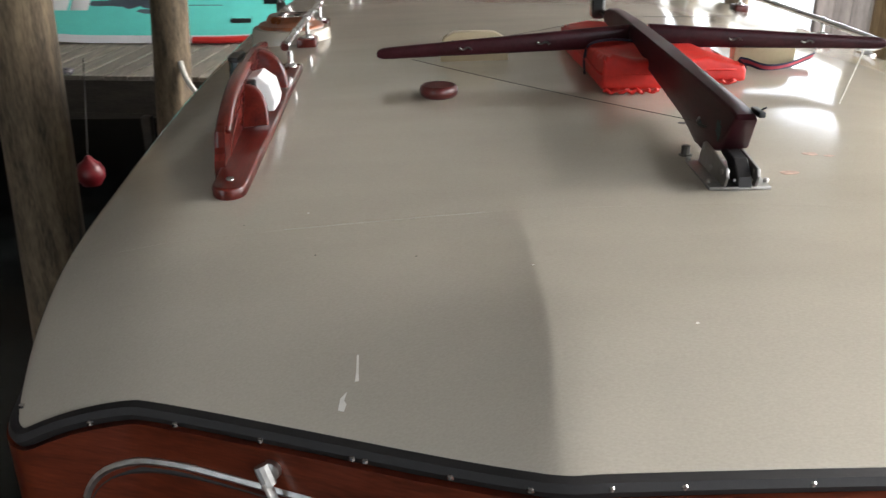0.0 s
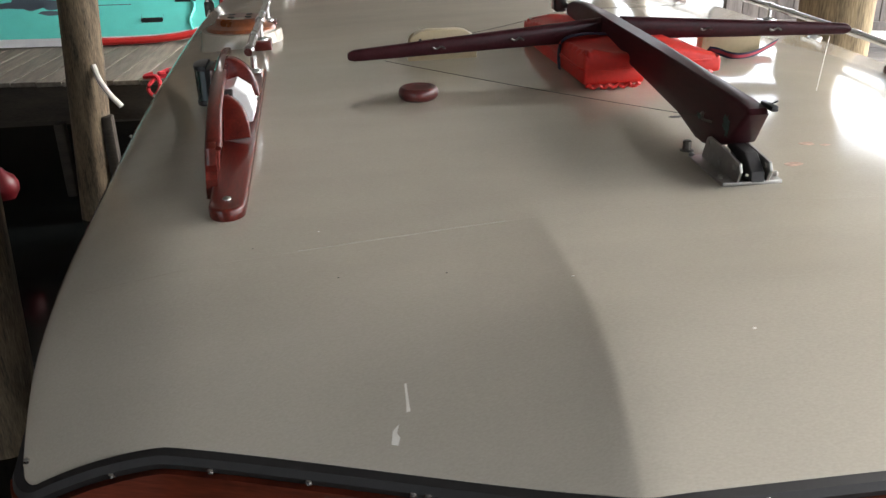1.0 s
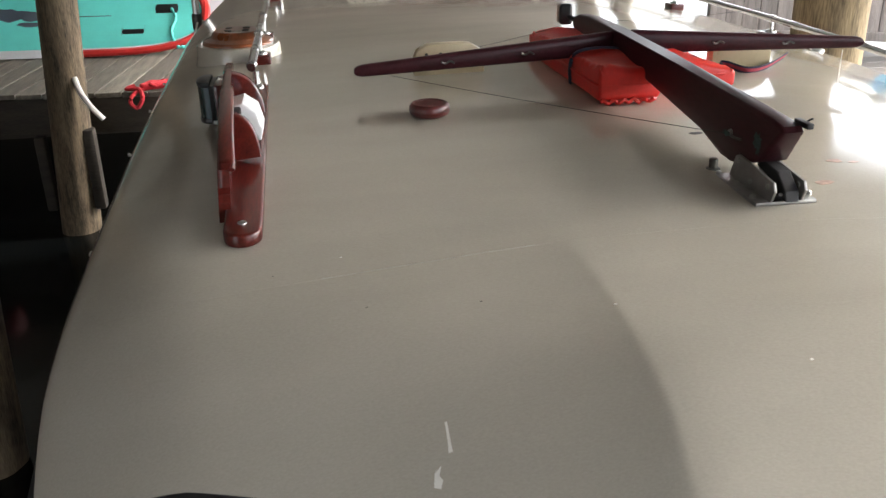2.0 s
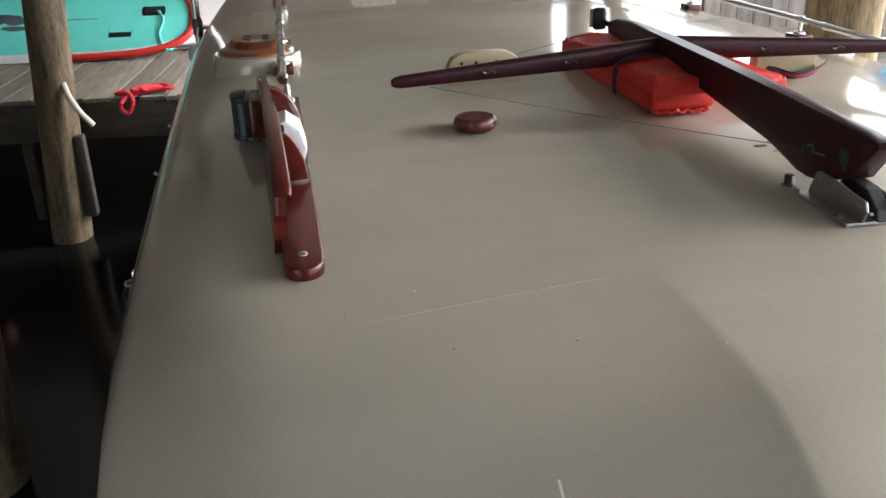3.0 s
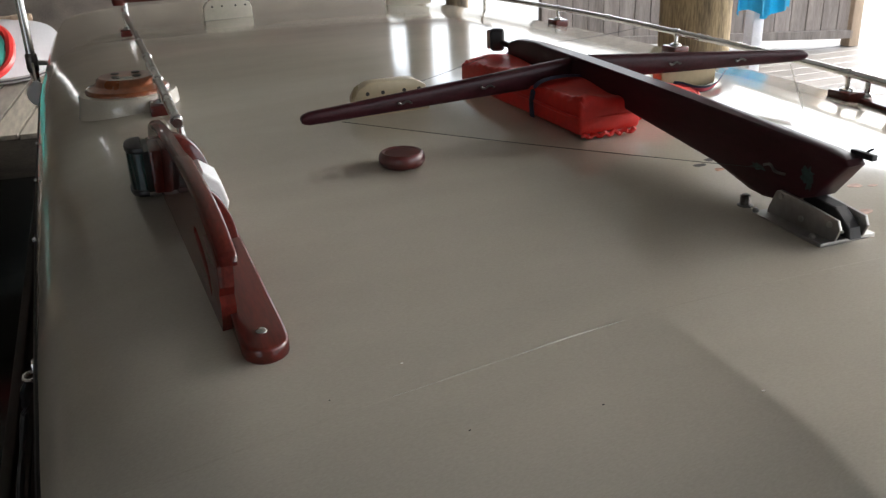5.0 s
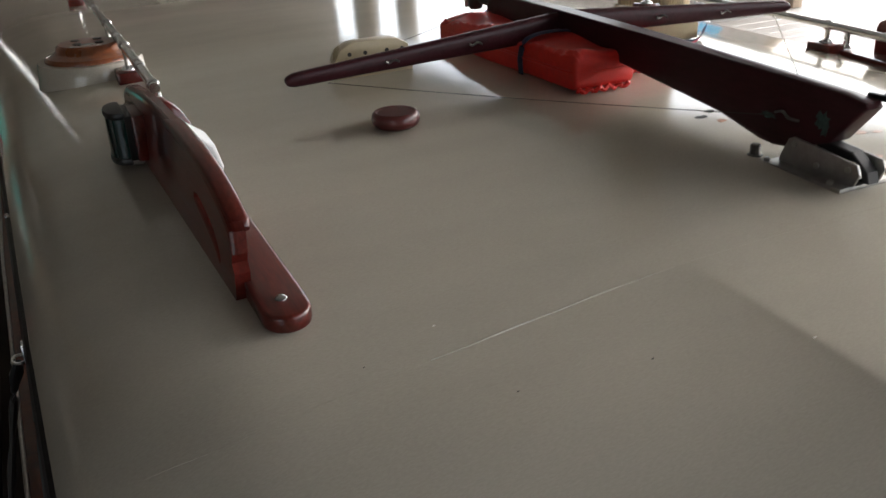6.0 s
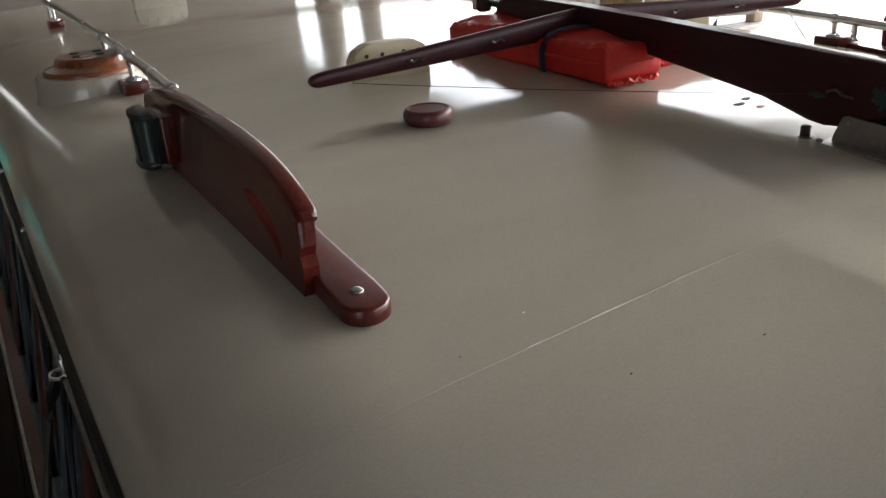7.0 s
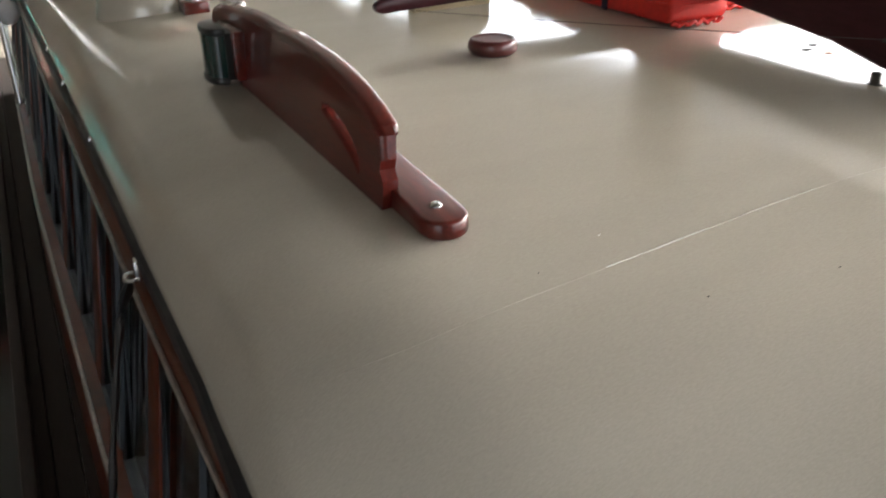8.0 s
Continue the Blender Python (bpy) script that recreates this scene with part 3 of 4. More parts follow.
def nav_board(sx):
    X = lambda v: sx * v
    base = on_roof(sx * 1.01, 2.1)
    t = thing("side_light_board", base, "varnished mahogany side light board screwed to the cream roof", "light board", group="side light boards")
    z = lambda y: roof_z(-1.02, y)
    # base plank with a round front end
    pts = [(X(0.982), 2.69), (X(0.970), 1.70)]
    pts += [(X(1.006 - 0.035 * math.cos(a)), 1.670 - 0.033 * math.sin(a)) for a in [math.pi * k / 12 for k in range(13)]]
    pts += [(X(1.041), 1.76), (X(1.060), 2.69)]
    bm = prism(pts, 2, 0.0, 0.027, 0.006, 3)
    for v in bm.verts:
        v.co.z += z(v.co.y) - 0.001
    plank = part("base_plank", bm, "varnish", t)
    part("bolt", lathe([(0.009, 0.0), (0.009, 0.002), (0.006, 0.005), (0.002, 0.006)], (X(1.007), 1.688, z(1.688) + 0.026), 14), "chrome", plank, "round chrome bolt head")
    # upright board with an arched top, an eased outer edge and a curved finger slot
    prof = [(1.762, 2.410), (1.757, 2.440), (1.758, 2.466), (1.768, 2.480), (1.764, 2.494), (1.766, 2.528), (1.785, 2.540), (1.82, 2.557), (1.88, 2.576), (1.96, 2.590), (2.06, 2.598), (2.18, 2.601),
            (2.32, 2.602), (2.44, 2.594), (2.54, 2.583), (2.575, 2.572), (2.585, 2.555), (2.585, 2.455)]
    arch_line = [(p.x, p.y) for p in curve_points([(y, h, 0) for y, h in prof[5:16]], 44)]
    outline = prof[:5] + arch_line + prof[16:] + [(2.585 - k * 0.0823, z(2.585 - k * 0.0823) - 0.002) for k in range(0, 10)]
    mids = [(1.838, 2.456), (1.848, 2.470), (1.868, 2.484), (1.897, 2.496), (1.930, 2.507), (1.958, 2.515), (1.974, 2.517)]
    fat = [0.003, 0.008, 0.011, 0.012, 0.011, 0.009, 0.003]
    slot = [(y - 0.3 * w, h + w) for (y, h), w in zip(mids, fat)] + [(y + 0.2 * w, h - 0.7 * w) for (y, h), w in reversed(list(zip(mids, fat)))]
    bm = eased_board(outline, slot, ((X(1.026), 0.0, 0.003), (X(1.029), 0.0, 0.0), (X(1.040), 0.0, 0.0), (X(1.044), 0.002, 0.0), (X(1.0475), 0.006, 0.002), (X(1.049), 0.012, 0.005)))
    for v in bm.verts:
        v.co.x += sx * (0.007 + 0.050 * (v.co.y - 1.76) - 0.06 * (v.co.z - 2.42))
    up = part("upright_board", bm, "varnish", t, angle=13)
    # thick rounded cap along the arch, overhanging inboard, from the lamp to the front
    bm = bmesh.new()
    rows = []
    span = [(ya, ha, y, h, yb, hb) for (ya, ha), (y, h), (yb, hb) in zip(arch_line, arch_line[1:], arch_line[2:]) if 1.772 < y < 2.20]
    for i, (ya, ha, y, h, yb, hb) in enumerate(span):
        run = Vector((yb - ya, hb - ha)).normalized()
        fit_end = min(1.0, 0.45 + 0.28 * min(i, len(span) - 1 - i))
        ring = []
        for k in range(16):
            a = 2 * math.pi * k / 16
            across = math.copysign(abs(math.cos(a)) ** 0.55, math.cos(a)) * 0.0160
            deep = math.copysign(abs(math.sin(a)) ** 0.55, math.sin(a)) * 0.0130 * fit_end
            ring.append(bm.verts.new((X(1.0305 + across * (0.7 + 0.3 * fit_end)) + sx * 0.050 * (y - 1.76), y - (deep - 0.0115) * run.y, h + (deep - 0.0115) * run.x)))
        rows.append(ring)
    for p, q in zip(rows, rows[1:]):
        for k in range(16):
            bm.faces.new((p[k], p[(k + 1) % 16], q[(k + 1) % 16], q[k]))
    bm.faces.new(rows[0])
    bm.faces.new(rows[-1])
    part("cap_moulding", bm, "varnish", up)
    # curved cheeks that hold the lamp from both sides
    for y0, y1, up_side in ((2.02, 2.05, 0), (2.36, 2.40, 1)):
        bx = 1.030 + 0.05 * (y0 - 1.76)
        cheek = [(X(bx), z(y0) + 0.027)] + [(X(bx - (bx - 0.982) * math.sin(a)), z(y0) + 0.032 + (0.10 if up_side else 0.085) * math.cos(a)) for a in [math.pi / 2 * k / 10 for k in range(11)]]
        bm = prism(cheek, 1, y0, y1, 0.006, 2)
        for v in bm.verts:
            v.co.y += (v.co.z - z(y0) - 0.03) * (0.75 if not up_side else 0.15)
        part("cheek", bm, "varnish", t)
    part("rail_foot", lathe([(0.020, 0.028), (0.018, 0.034), (0.010, 0.040), (0.009, 0.075)], (X(1.012), 2.64, z(2.64)), 12), "chrome", t, "satin metal rail foot")
    # lamp: white back inboard, dark lens outboard
    lz = z(2.2)
    shell = [(X(1.048), lz + 0.112), (X(1.018), lz + 0.120), (X(0.988), lz + 0.098), (X(0.977), lz + 0.055), (X(0.984), lz + 0.030), (X(1.048), lz + 0.028)]
    lamp = part("lamp_back", prism(shell, 1, 2.135, 2.240, 0.007, 3), "white_plastic", t, "white lamp back")
    part("lamp_gasket", box((min(X(1.022), X(1.046)), 2.118, lz + 0.050), (max(X(1.022), X(1.046)), 2.142, lz + 0.112), 0.004), "rubber", lamp, "black gasket")
    h0 = 2.466
    lb = part("lamp_block", box((min(X(1.076), X(1.102)), 2.352, h0 + 0.004), (max(X(1.076), X(1.102)), 2.478, h0 + 0.098), 0.006), "varnish", t, "mahogany block behind the lamp")
    body = [(X(1.100), 2.362), (X(1.100), 2.468), (X(1.114), 2.468), (X(1.114), 2.362)]
    part("lamp_body", prism(body, 2, h0 + 0.006, h0 + 0.096, 0.003), "black", lb, "dark grey lamp housing")
    ring = [(X(1.112), 2.362)] + [(X(1.112 + 0.036 * math.sin(a) ** 0.6), 2.415 - 0.053 * math.cos(a)) for a in [math.pi * k / 14 for k in range(1, 14)]] + [(X(1.112), 2.468)]
    part("lens", prism([(X(1.112) + (p[0] - X(1.112)) * 0.94, 2.415 + (p[1] - 2.415) * 0.94) for p in ring], 2, h0 + 0.010, h0 + 0.092), "lens", lb, "dark green lens")
    part("lamp_cap", prism(ring, 2, h0 + 0.090, h0 + 0.104, 0.004), "black", lb)
    part("lamp_foot", prism(ring, 2, h0 - 0.002, h0 + 0.012, 0.004), "black", lb)
    part("bracket", box((min(X(1.087), X(1.118)), 2.39, z(2.4) - 0.002), (max(X(1.087), X(1.118)), 2.45, z(2.4) + 0.014), 0.004), "grey_metal", t)
    part("bracket_bolt", tube([(X(1.105), 2.42, z(2.42)), (X(1.105), 2.42, z(2.42) + 0.045)], 0.008, 10), "black", t)
    return t


nav_board(-1)
starboard = nav_board(1)
starboard.location.y -= 0.12 * U
starboard.location.z -= 0.082 * U


# upright tube beside the cabin's edge
stan = thing("stanchion", (-1.50, 5.6, FLOOR_Z), "slim satin metal stanchion beside the cabin", "stanchion")
part("tube", tube([(-1.50, 5.6, FLOOR_Z), (-1.50, 5.6, 3.6)], 0.022, 12), "chrome", stan)
part("clamp", tube([(-1.50, 5.6, 2.20), (-1.50, 5.6, 2.215), (-1.50, 5.6, 2.29), (-1.50, 5.6, 2.30)], [0.024, 0.030, 0.030, 0.024], 12), "tarnish", stan, "tarnished clamp")
part("clamp_arm", tube([(-1.50, 5.6, 2.25), (-1.40, 5.6, 2.24)], 0.014, 8), "grey_metal", stan)


# white fender hanging outside the stanchion
fd = Vector((-1.465, 5.05, 2.19))
fender = thing("fender", fd, "round white fender hanging beside the cabin roof", "fender")
part("ball", lathe([(0.010, -0.055), (0.030, -0.047), (0.047, -0.02), (0.050, 0.006), (0.041, 0.032), (0.022, 0.049), (0.012, 0.06)], fd, 20), "white_hull", fender)
part("lanyard", tube([fd + Vector((0, 0, 0.056)), fd + Vector((-0.035, 0.55, 0.06))], 0.006, 6), "pale_cord", fender, "thin lanyard")


# ---- grab rails on posts ----
def grab_rail(sx):
    x = -1.02 if sx < 0 else 0.97
    t = thing("grab_rail", on_roof(x, 3.6), "polished metal grab rail on wooden blocks along the roof", "rail", group="grab rails")
    zz = lambda y: roof_z(x, y) + (0.094 if sx < 0 else 0.082)
    part("rail_tube", tube([(x, y, zz(y)) for y in [(2.60 if sx < 0 else 2.10) + (2.76 if sx < 0 else 3.26) * k / 24 for k in range(25)]], 0.0118, 14), "chrome", t)
    for y in (2.63, 3.13, 3.55, 5.0) if sx < 0 else (2.56, 3.45, 4.42):
        part("collar", tube([(x, y - 0.010, zz(y)), (x, y - 0.008, zz(y)), (x, y + 0.008, zz(y)), (x, y + 0.010, zz(y))], [0.0128, 0.0155, 0.0155, 0.0128], 14), "chrome", t)
        if y == 2.63:
            continue
        part("post", lathe([(0.008, 0.028), (0.007, 0.05), (0.009, 0.085)], (x, y, roof_z(x, y)), 10), "chrome", t)
        part("post_foot", lathe([(0.024, 0.028), (0.022, 0.034), (0.012, 0.040)], (x, y, roof_z(x, y)), 12), "chrome", t)
        part("wood_block", box((x - 0.034, y - 0.045, roof_z(x, y) - 0.004), (x + 0.034, y + 0.045, roof_z(x, y) + 0.030), 0.006), "varnish", t, "varnished wooden block")
    for y in (2.84, 3.28, 3.95):
        part("joint", tube([(x, y - 0.03, zz(y)), (x, y - 0.025, zz(y)), (x, y + 0.025, zz(y)), (x, y + 0.03, zz(y))], [0.0124, 0.0136, 0.0136, 0.0124], 14), "chrome", t)
    return t


grab_rail(-1)
grab_rail(1)

# ---- roof vent: pale ring with a stepped wooden cap ----
vx, vy = -1.10, 3.30
vz = roof_z(vx, vy) - 0.03
vent = thing("roof_vent", (vx, vy, vz), "cream ring vent with a stepped varnished wooden cap", "vent")
part("ring_base", lathe([(0.152, 0.0), (0.145, 0.035), (0.143, 0.068), (0.139, 0.074), (0.124, 0.076), (0.1, 0.07)], (vx, vy, vz), 40), "roof", vent)
cap = part("wood_cap", lathe([(0.122, 0.068), (0.122, 0.081), (0.117, 0.088), (0.094, 0.096), (0.090, 0.100), (0.086, 0.112), (0.078, 0.119), (0.01, 0.121)], (vx, vy, vz), 40), "bronze", vent, "stepped copper brown wooden cap")
for k in range(4):
    a = math.pi / 4 + k * math.pi / 2
    # no real hole: a dark disc gives the shade inside one
    part("hole", lathe([(0.012, 0.0), (0.012, 0.004), (0.007, 0.0045)], (vx + 0.042 * math.cos(a), vy + 0.042 * math.sin(a), vz + 0.119), 10), "dirt_and_hole", cap, "dark disc painted as a shaded round hole")

# ---- turned wooden cap on the roof ----
dx, dy = -0.565, 2.325
dz = roof_z(dx, dy)
solo("round_cap", lathe([(0.041, -0.001), (0.047, 0.003), (0.0515, 0.009), (0.053, 0.016), (0.0515, 0.025), (0.048, 0.0305), (0.0445, 0.0325), (0.0415, 0.032), (0.039, 0.0302), (0.02, 0.0300), (0.004, 0.0300)], (dx, dy, dz), 40), "disc", (dx, dy, dz), "dark red varnished round cap on the cream roof", "cap")


# ---- cream chocks ----
def chock(sx, y, width, height, mat, label):
    cx = sx * (0.445 if y < 4 else 0.50)
    zc = roof_z(cx, y) - 0.003
    w, h = width / 2, height
    pts = [(cx - w, zc), (cx - w, zc + h * 0.55), (cx - w + 0.012, zc + h * 0.80), (cx - w + 0.04, zc + h * 0.97), (cx - w + 0.065, zc + h), (cx + w - 0.065, zc + h), (cx + w - 0.04, zc + h * 0.97), (cx + w - 0.012, zc + h * 0.80), (cx + w, zc + h * 0.55), (cx + w, zc)]
    t = thing("mast_chock", (cx, y, zc), label, "chock", group="cream mast chocks")
    part("block", prism(pts, 1, y - 0.004, y + 0.042, 0.004, 2), mat, t)
    for k in (-0.32, -0.12, 0.16, 0.36):
        # solid dark plugs, their colour stands for shade in drilled holes
        part("hole", lathe([(0.0055, -0.0055), (0.0055, 0.002)], (cx + k * width, y, zc + h * 0.68), 10, axis=1), "dirt_and_hole", t, "dark plug painted as a shaded drilled hole")
    return t


chock(-1, 2.75, 0.215, 0.092, "cream", "cream painted wooden chock with drilled holes")
chock(1, 2.655, 0.19, 0.090, "cream", "cream painted wooden chock with drilled holes")
for sx in (-1, 1):
    t = chock(sx, 5.3, 0.25, 0.10, "white_cream", "pale arched chock carrying the wooden crossbar")
    part("stem", tube([(sx * 0.50, 5.32, roof_z(0.5, 5.3) + 0.08), (sx * 0.50, 5.36, roof_z(0.5, 5.3) + 0.135)], [0.03, 0.014], 10), "white_cream", t)
bz = roof_z(0.5, 5.36) + 0.115
bar = thing("crossbar", (0, 5.38, bz), "varnished mahogany crossbar over the pale chocks", "bar")
part("beam", box((-1.04, 5.35, bz), (1.04, 5.40, bz + 0.045), 0.012, 3), "varnish", bar)
for sx in (-1, 1):
    part("end_fitting", lathe([(0.03, -0.03), (0.034, -0.01), (0.034, 0.03), (0.02, 0.04)], (sx * 1.03, 5.375, bz + 0.02), 14), "varnish", bar)
    part("leg", tube([(sx * 1.0, 5.375, roof_z(1.0, 5.38) - 0.002), (sx * 1.0, 5.375, bz + 0.01)], 0.010, 8), "chrome", bar)

# ---- lowered mast with spreaders ----
mast = thing("lowered_mast", (0.04, 1.75, roof_z(0, 1.75)), "dark red painted mast lowered flat over the roof", "mast")
prof = [(1.602, 2.582), (1.610, 2.592), (1.66, 2.598), (2.2, 2.615), (2.57, 2.622), (2.80, 2.622), (2.90, 2.616), (2.945, 2.604), (2.965, 2.585), (2.955, 2.566), (2.85, 2.556), (2.6, 2.550), (2.3, 2.534), (1.95, 2.497), (1.83, 2.474), (1.80, 2.468), (1.76, 2.473), (1.672, 2.505)]
bm = prism(prof, 0, -0.004, 0.062, 0.009, 3)
for v in bm.verts:
    lift = max(0.0, min(1.0, (v.co.z - 2.50) / 0.11))
    v.co.x = 0.020 + (v.co.x - 0.029) * (1 - 0.42 * lift) + 0.009 * (1 - lift)
part("spar", bm, "mast", mast)


def spreader(x0, x1, y0, y1, z0, z1):
    bm = bmesh.new()
    rows = []
    n = 16
    for i in range(n + 1):
        k = 1 - (1 - i / n) ** 2.2
        x, y, zc = x0 + (x1 - x0) * k, y0 + (y1 - y0) * k, z0 + (z1 - z0) * k
        h = 0.034 * (1 - 0.52 * k) * (1 if k < 0.965 else 0.3 + 0.7 * math.sqrt(max(0, 1 - ((k - 0.965) / 0.035) ** 2)))
        w = 0.016 * (1 - 0.25 * k)
        rows.append([bm.verts.new((x, y + w * math.cos(a) * (1 if abs(math.cos(a)) < 0.8 else 0.95), zc + h * math.copysign(abs(math.sin(a)) ** 0.6, math.sin(a)))) for a in [2 * math.pi * j / 14 for j in range(14)]])
    for a, b in zip(rows, rows[1:]):
        for j in range(14):
            bm.faces.new((a[j], a[(j + 1) % 14], b[(j + 1) % 14], b[j]))
    bm.faces.new(rows[0])
    bm.faces.new(rows[-1])
    arm = part("spreader", bm, "mast", mast)
    for k in (0.36, 0.66):
        x, y, zc = x0 + (x1 - x0) * k, y0 + (y1 - y0) * k, z0 + (z1 - z0) * k
        part("cleat", tube(curve_points([(x - 0.018, y - 0.023, zc + 0.003), (x - 0.007, y - 0.018, zc - 0.003), (x + 0.007, y - 0.018, zc + 0.003), (x + 0.018, y - 0.024, zc - 0.002)], 10), 0.0028, 6), "tarnish", arm, "small metal cleat")
    return arm


spreader(0.02, -0.742, 2.575, 2.54, 2.583, 2.543)
spreader(0.06, 0.745, 2.575, 2.515, 2.583, 2.561)
# masthead lamp
part("masthead_stem", tube([(0.02, 2.94, 2.585), (0.0, 3.005, 2.592)], 0.009, 8), "black", mast)
bm = box((-0.022, -0.020, -0.034), (0.022, 0.020, 0.034), 0.012, 3)
bm.transform(Matrix.Translation((-0.006, 3.020, 2.600)) @ Matrix.Rotation(radians(-18), 4, "Z"))
ml = part("masthead_lamp", bm, "black", mast, "black masthead lamp")
bm = box((-0.019, 0.012, -0.029), (0.019, 0.026, 0.029), 0.006, 2)
bm.transform(Matrix.Translation((-0.010, 3.022, 2.600)) @ Matrix.Rotation(radians(12), 4, "Z"))
part("lamp_face", bm, "white_cream", ml, "pale lamp face")
part("eye", tube([(0.02, 2.98, 2.575), (0.018, 2.99, 2.555), (0.02, 3.0, 2.56)], 0.004, 6), "grey_metal", mast)
# shackles near the heel
part("shackle", tube(curve_points([(-0.012, 1.79, 2.537), (-0.02, 1.765, 2.545), (-0.03, 1.74, 2.540), (-0.014, 1.73, 2.534)], 12), 0.0028, 6), "tarnish", mast)
part("wing_nut", tube(curve_points([(0.042, 1.615, 2.590), (0.052, 1.612, 2.600), (0.058, 1.606, 2.606)], 8), 0.002, 6), "black", mast)
M["verdigris"] = node_material("verdigris_stain", (0.022, 0.042, 0.038), 0.8, spread=0.6, scale=40, fine=160, bump=0.2)


def stain(cy, cz, ry, rz, seed):
    """A thin ragged stain on the mast's side."""
    rnd = random.Random(seed)
    bm = bmesh.new()
    ring = []
    for k in range(22):
        a = 2 * math.pi * k / 22
        r = rnd.uniform(0.45, 1.0)
        y, zz = cy + ry * r * math.cos(a), cz + rz * r * math.sin(a)
        lift = max(0.0, min(1.0, (zz - 2.50) / 0.11))
        ring.append((0.020 - 0.033 * (1 - 0.42 * lift) + 0.009 * (1 - lift), y, zz))
    lo = [bm.verts.new((x + 0.001, y, zz)) for x, y, zz in ring]
    hi = [bm.verts.new((x - 0.0008, y, zz)) for x, y, zz in ring]
    bm.faces.new(hi)
    for k in range(22):
        bm.faces.new((lo[k], lo[(k + 1) % 22], hi[(k + 1) % 22], hi[k]))
    part("verdigris_stain", bm, "verdigris", mast, "blue-green verdigris stain", smooth=False)


stain(1.690, 2.545, 0.020, 0.020, 3)
stain(1.680, 2.530, 0.010, 0.020, 5)
stain(1.815, 2.525, 0.028, 0.008, 7)
stain(2.615, 2.578, 0.034, 0.016, 9)
part("end_cap", box((0.040, 1.590, 2.589), (0.053, 1.640, 2.600), 0.002), "black", mast, "black strap end")

# tabernacle bracket
tz = roof_z(0.03, 1.7)
tab = thing("mast_bracket", (0.03, 1.7, tz), "weathered aluminium mast bracket bolted to the roof", "bracket")
part("foot_plate", box((-0.037, 1.600, tz - 0.004), (0.088, 1.785, tz + 0.004), 0.0015), "plate", tab)
cheek = [(1.598, 0.004), (1.588, 0.028), (1.596, 0.044), (1.68, 0.053), (1.742, 0.057), (1.752, 0.052), (1.768, 0.016), (1.77, 0.004)]
for x in (-0.010, 0.052):
    c = part("cheek_plate", prism([(y, tz + h) for y, h in cheek], 0, x, x + 0.006, 0.0012), "plate", tab)
    for y, h in ((1.612, 0.032), (1.68, 0.020), (1.736, 0.046)):
        part("bolt", lathe([(0.006, -0.006), (0.006, 0.007), (0.004, 0.010)], (x + 0.003, y, tz + h), 8, axis=0), "grey_metal", c)
for x, y in ((-0.029, 1.63), (-0.029, 1.78), (0.087, 1.63), (0.087, 1.78)):
    part("plate_bolt", lathe([(0.006, 0.003), (0.006, 0.009), (0.003, 0.012)], (x, y, tz), 8), "grey_metal", tab)
part("side_bolt", tube([(-0.026, 1.815, tz - 0.002), (-0.026, 1.815, tz + 0.006), (-0.026, 1.815, tz + 0.008), (-0.026, 1.815, tz + 0.026), (-0.026, 1.815, tz + 0.028)], [0.017, 0.016, 0.010, 0.010, 0.007], 8), "tarnish", tab)
pad = [(1.71, 0.060), (1.632, 0.054), (1.594, 0.026), (1.588, 0.006), (1.640, 0.006), (1.668, 0.034), (1.71, 0.042)]
part("rubber_pad", prism([(y, tz + h) for y, h in pad], 0, 0.016, 0.044, 0.002, 1), "rubber", tab, "black rubber pad", angle=20)
part("white_tie", tube([(0.012, 1.607, tz + 0.016), (0.030, 1.600, tz + 0.015), (0.050, 1.607, tz + 0.016)], 0.003, 6), "white_plastic", tab, "white tie")

cl = on_roof(1.12, 3.35)
cleat = thing("roof_cleat", cl, "small tarnished metal cleat on the roof", "cleat")
part("foot", lathe([(0.03, -0.002), (0.028, 0.006), (0.01, 0.012)], cl, 14), "grey_metal", cleat)
part("horn", tube(curve_points([cl + Vector((-0.05, 0, 0.025)), cl + Vector((0, 0, 0.018)), cl + Vector((0.05, 0.01, 0.026))], 10), 0.008, 8), "grey_metal", cleat)

# stays
def stay(name, a, b, r, mat, label, sag=0.0):
    a, b = Vector(a), Vector(b)
    pts = [a.lerp(b, k / 16) + Vector((0, 0, -sag * math.sin(math.pi * k / 16))) for k in range(17)]
    return solo(name, tube(pts, r, 6), mat, a, label, "wire")


stay("stay_wire", (-0.64, 2.545, 2.525), (-0.035, 1.765, 2.54), 0.0007, "cord", "thin dark stay wire under the spreader", 0.004)
stay("stay_wire", (0.0, 2.99, 2.575), (-0.40, 2.76, 2.545), 0.0006, "cord", "thin dark stay wire from the masthead", 0.004)
stay("stay_wire", (0.05, 3.0, 2.575), (1.0, 3.6, 2.50), 0.0009, "cord", "thin dark stay wire from the masthead", 0.01)
stay("halyard", (0.671, 2.49, 2.545), (0.49, 2.21, 2.457), 0.0013, "pale_cord", "thin pale cord from the spreader to the roof")


# ---- folded red life vest under the mast ----
vest = thing("life_vest", (0.1, 2.7, roof_z(0.1, 2.7)), "folded red nylon life vest lying under the mast", "life vest")


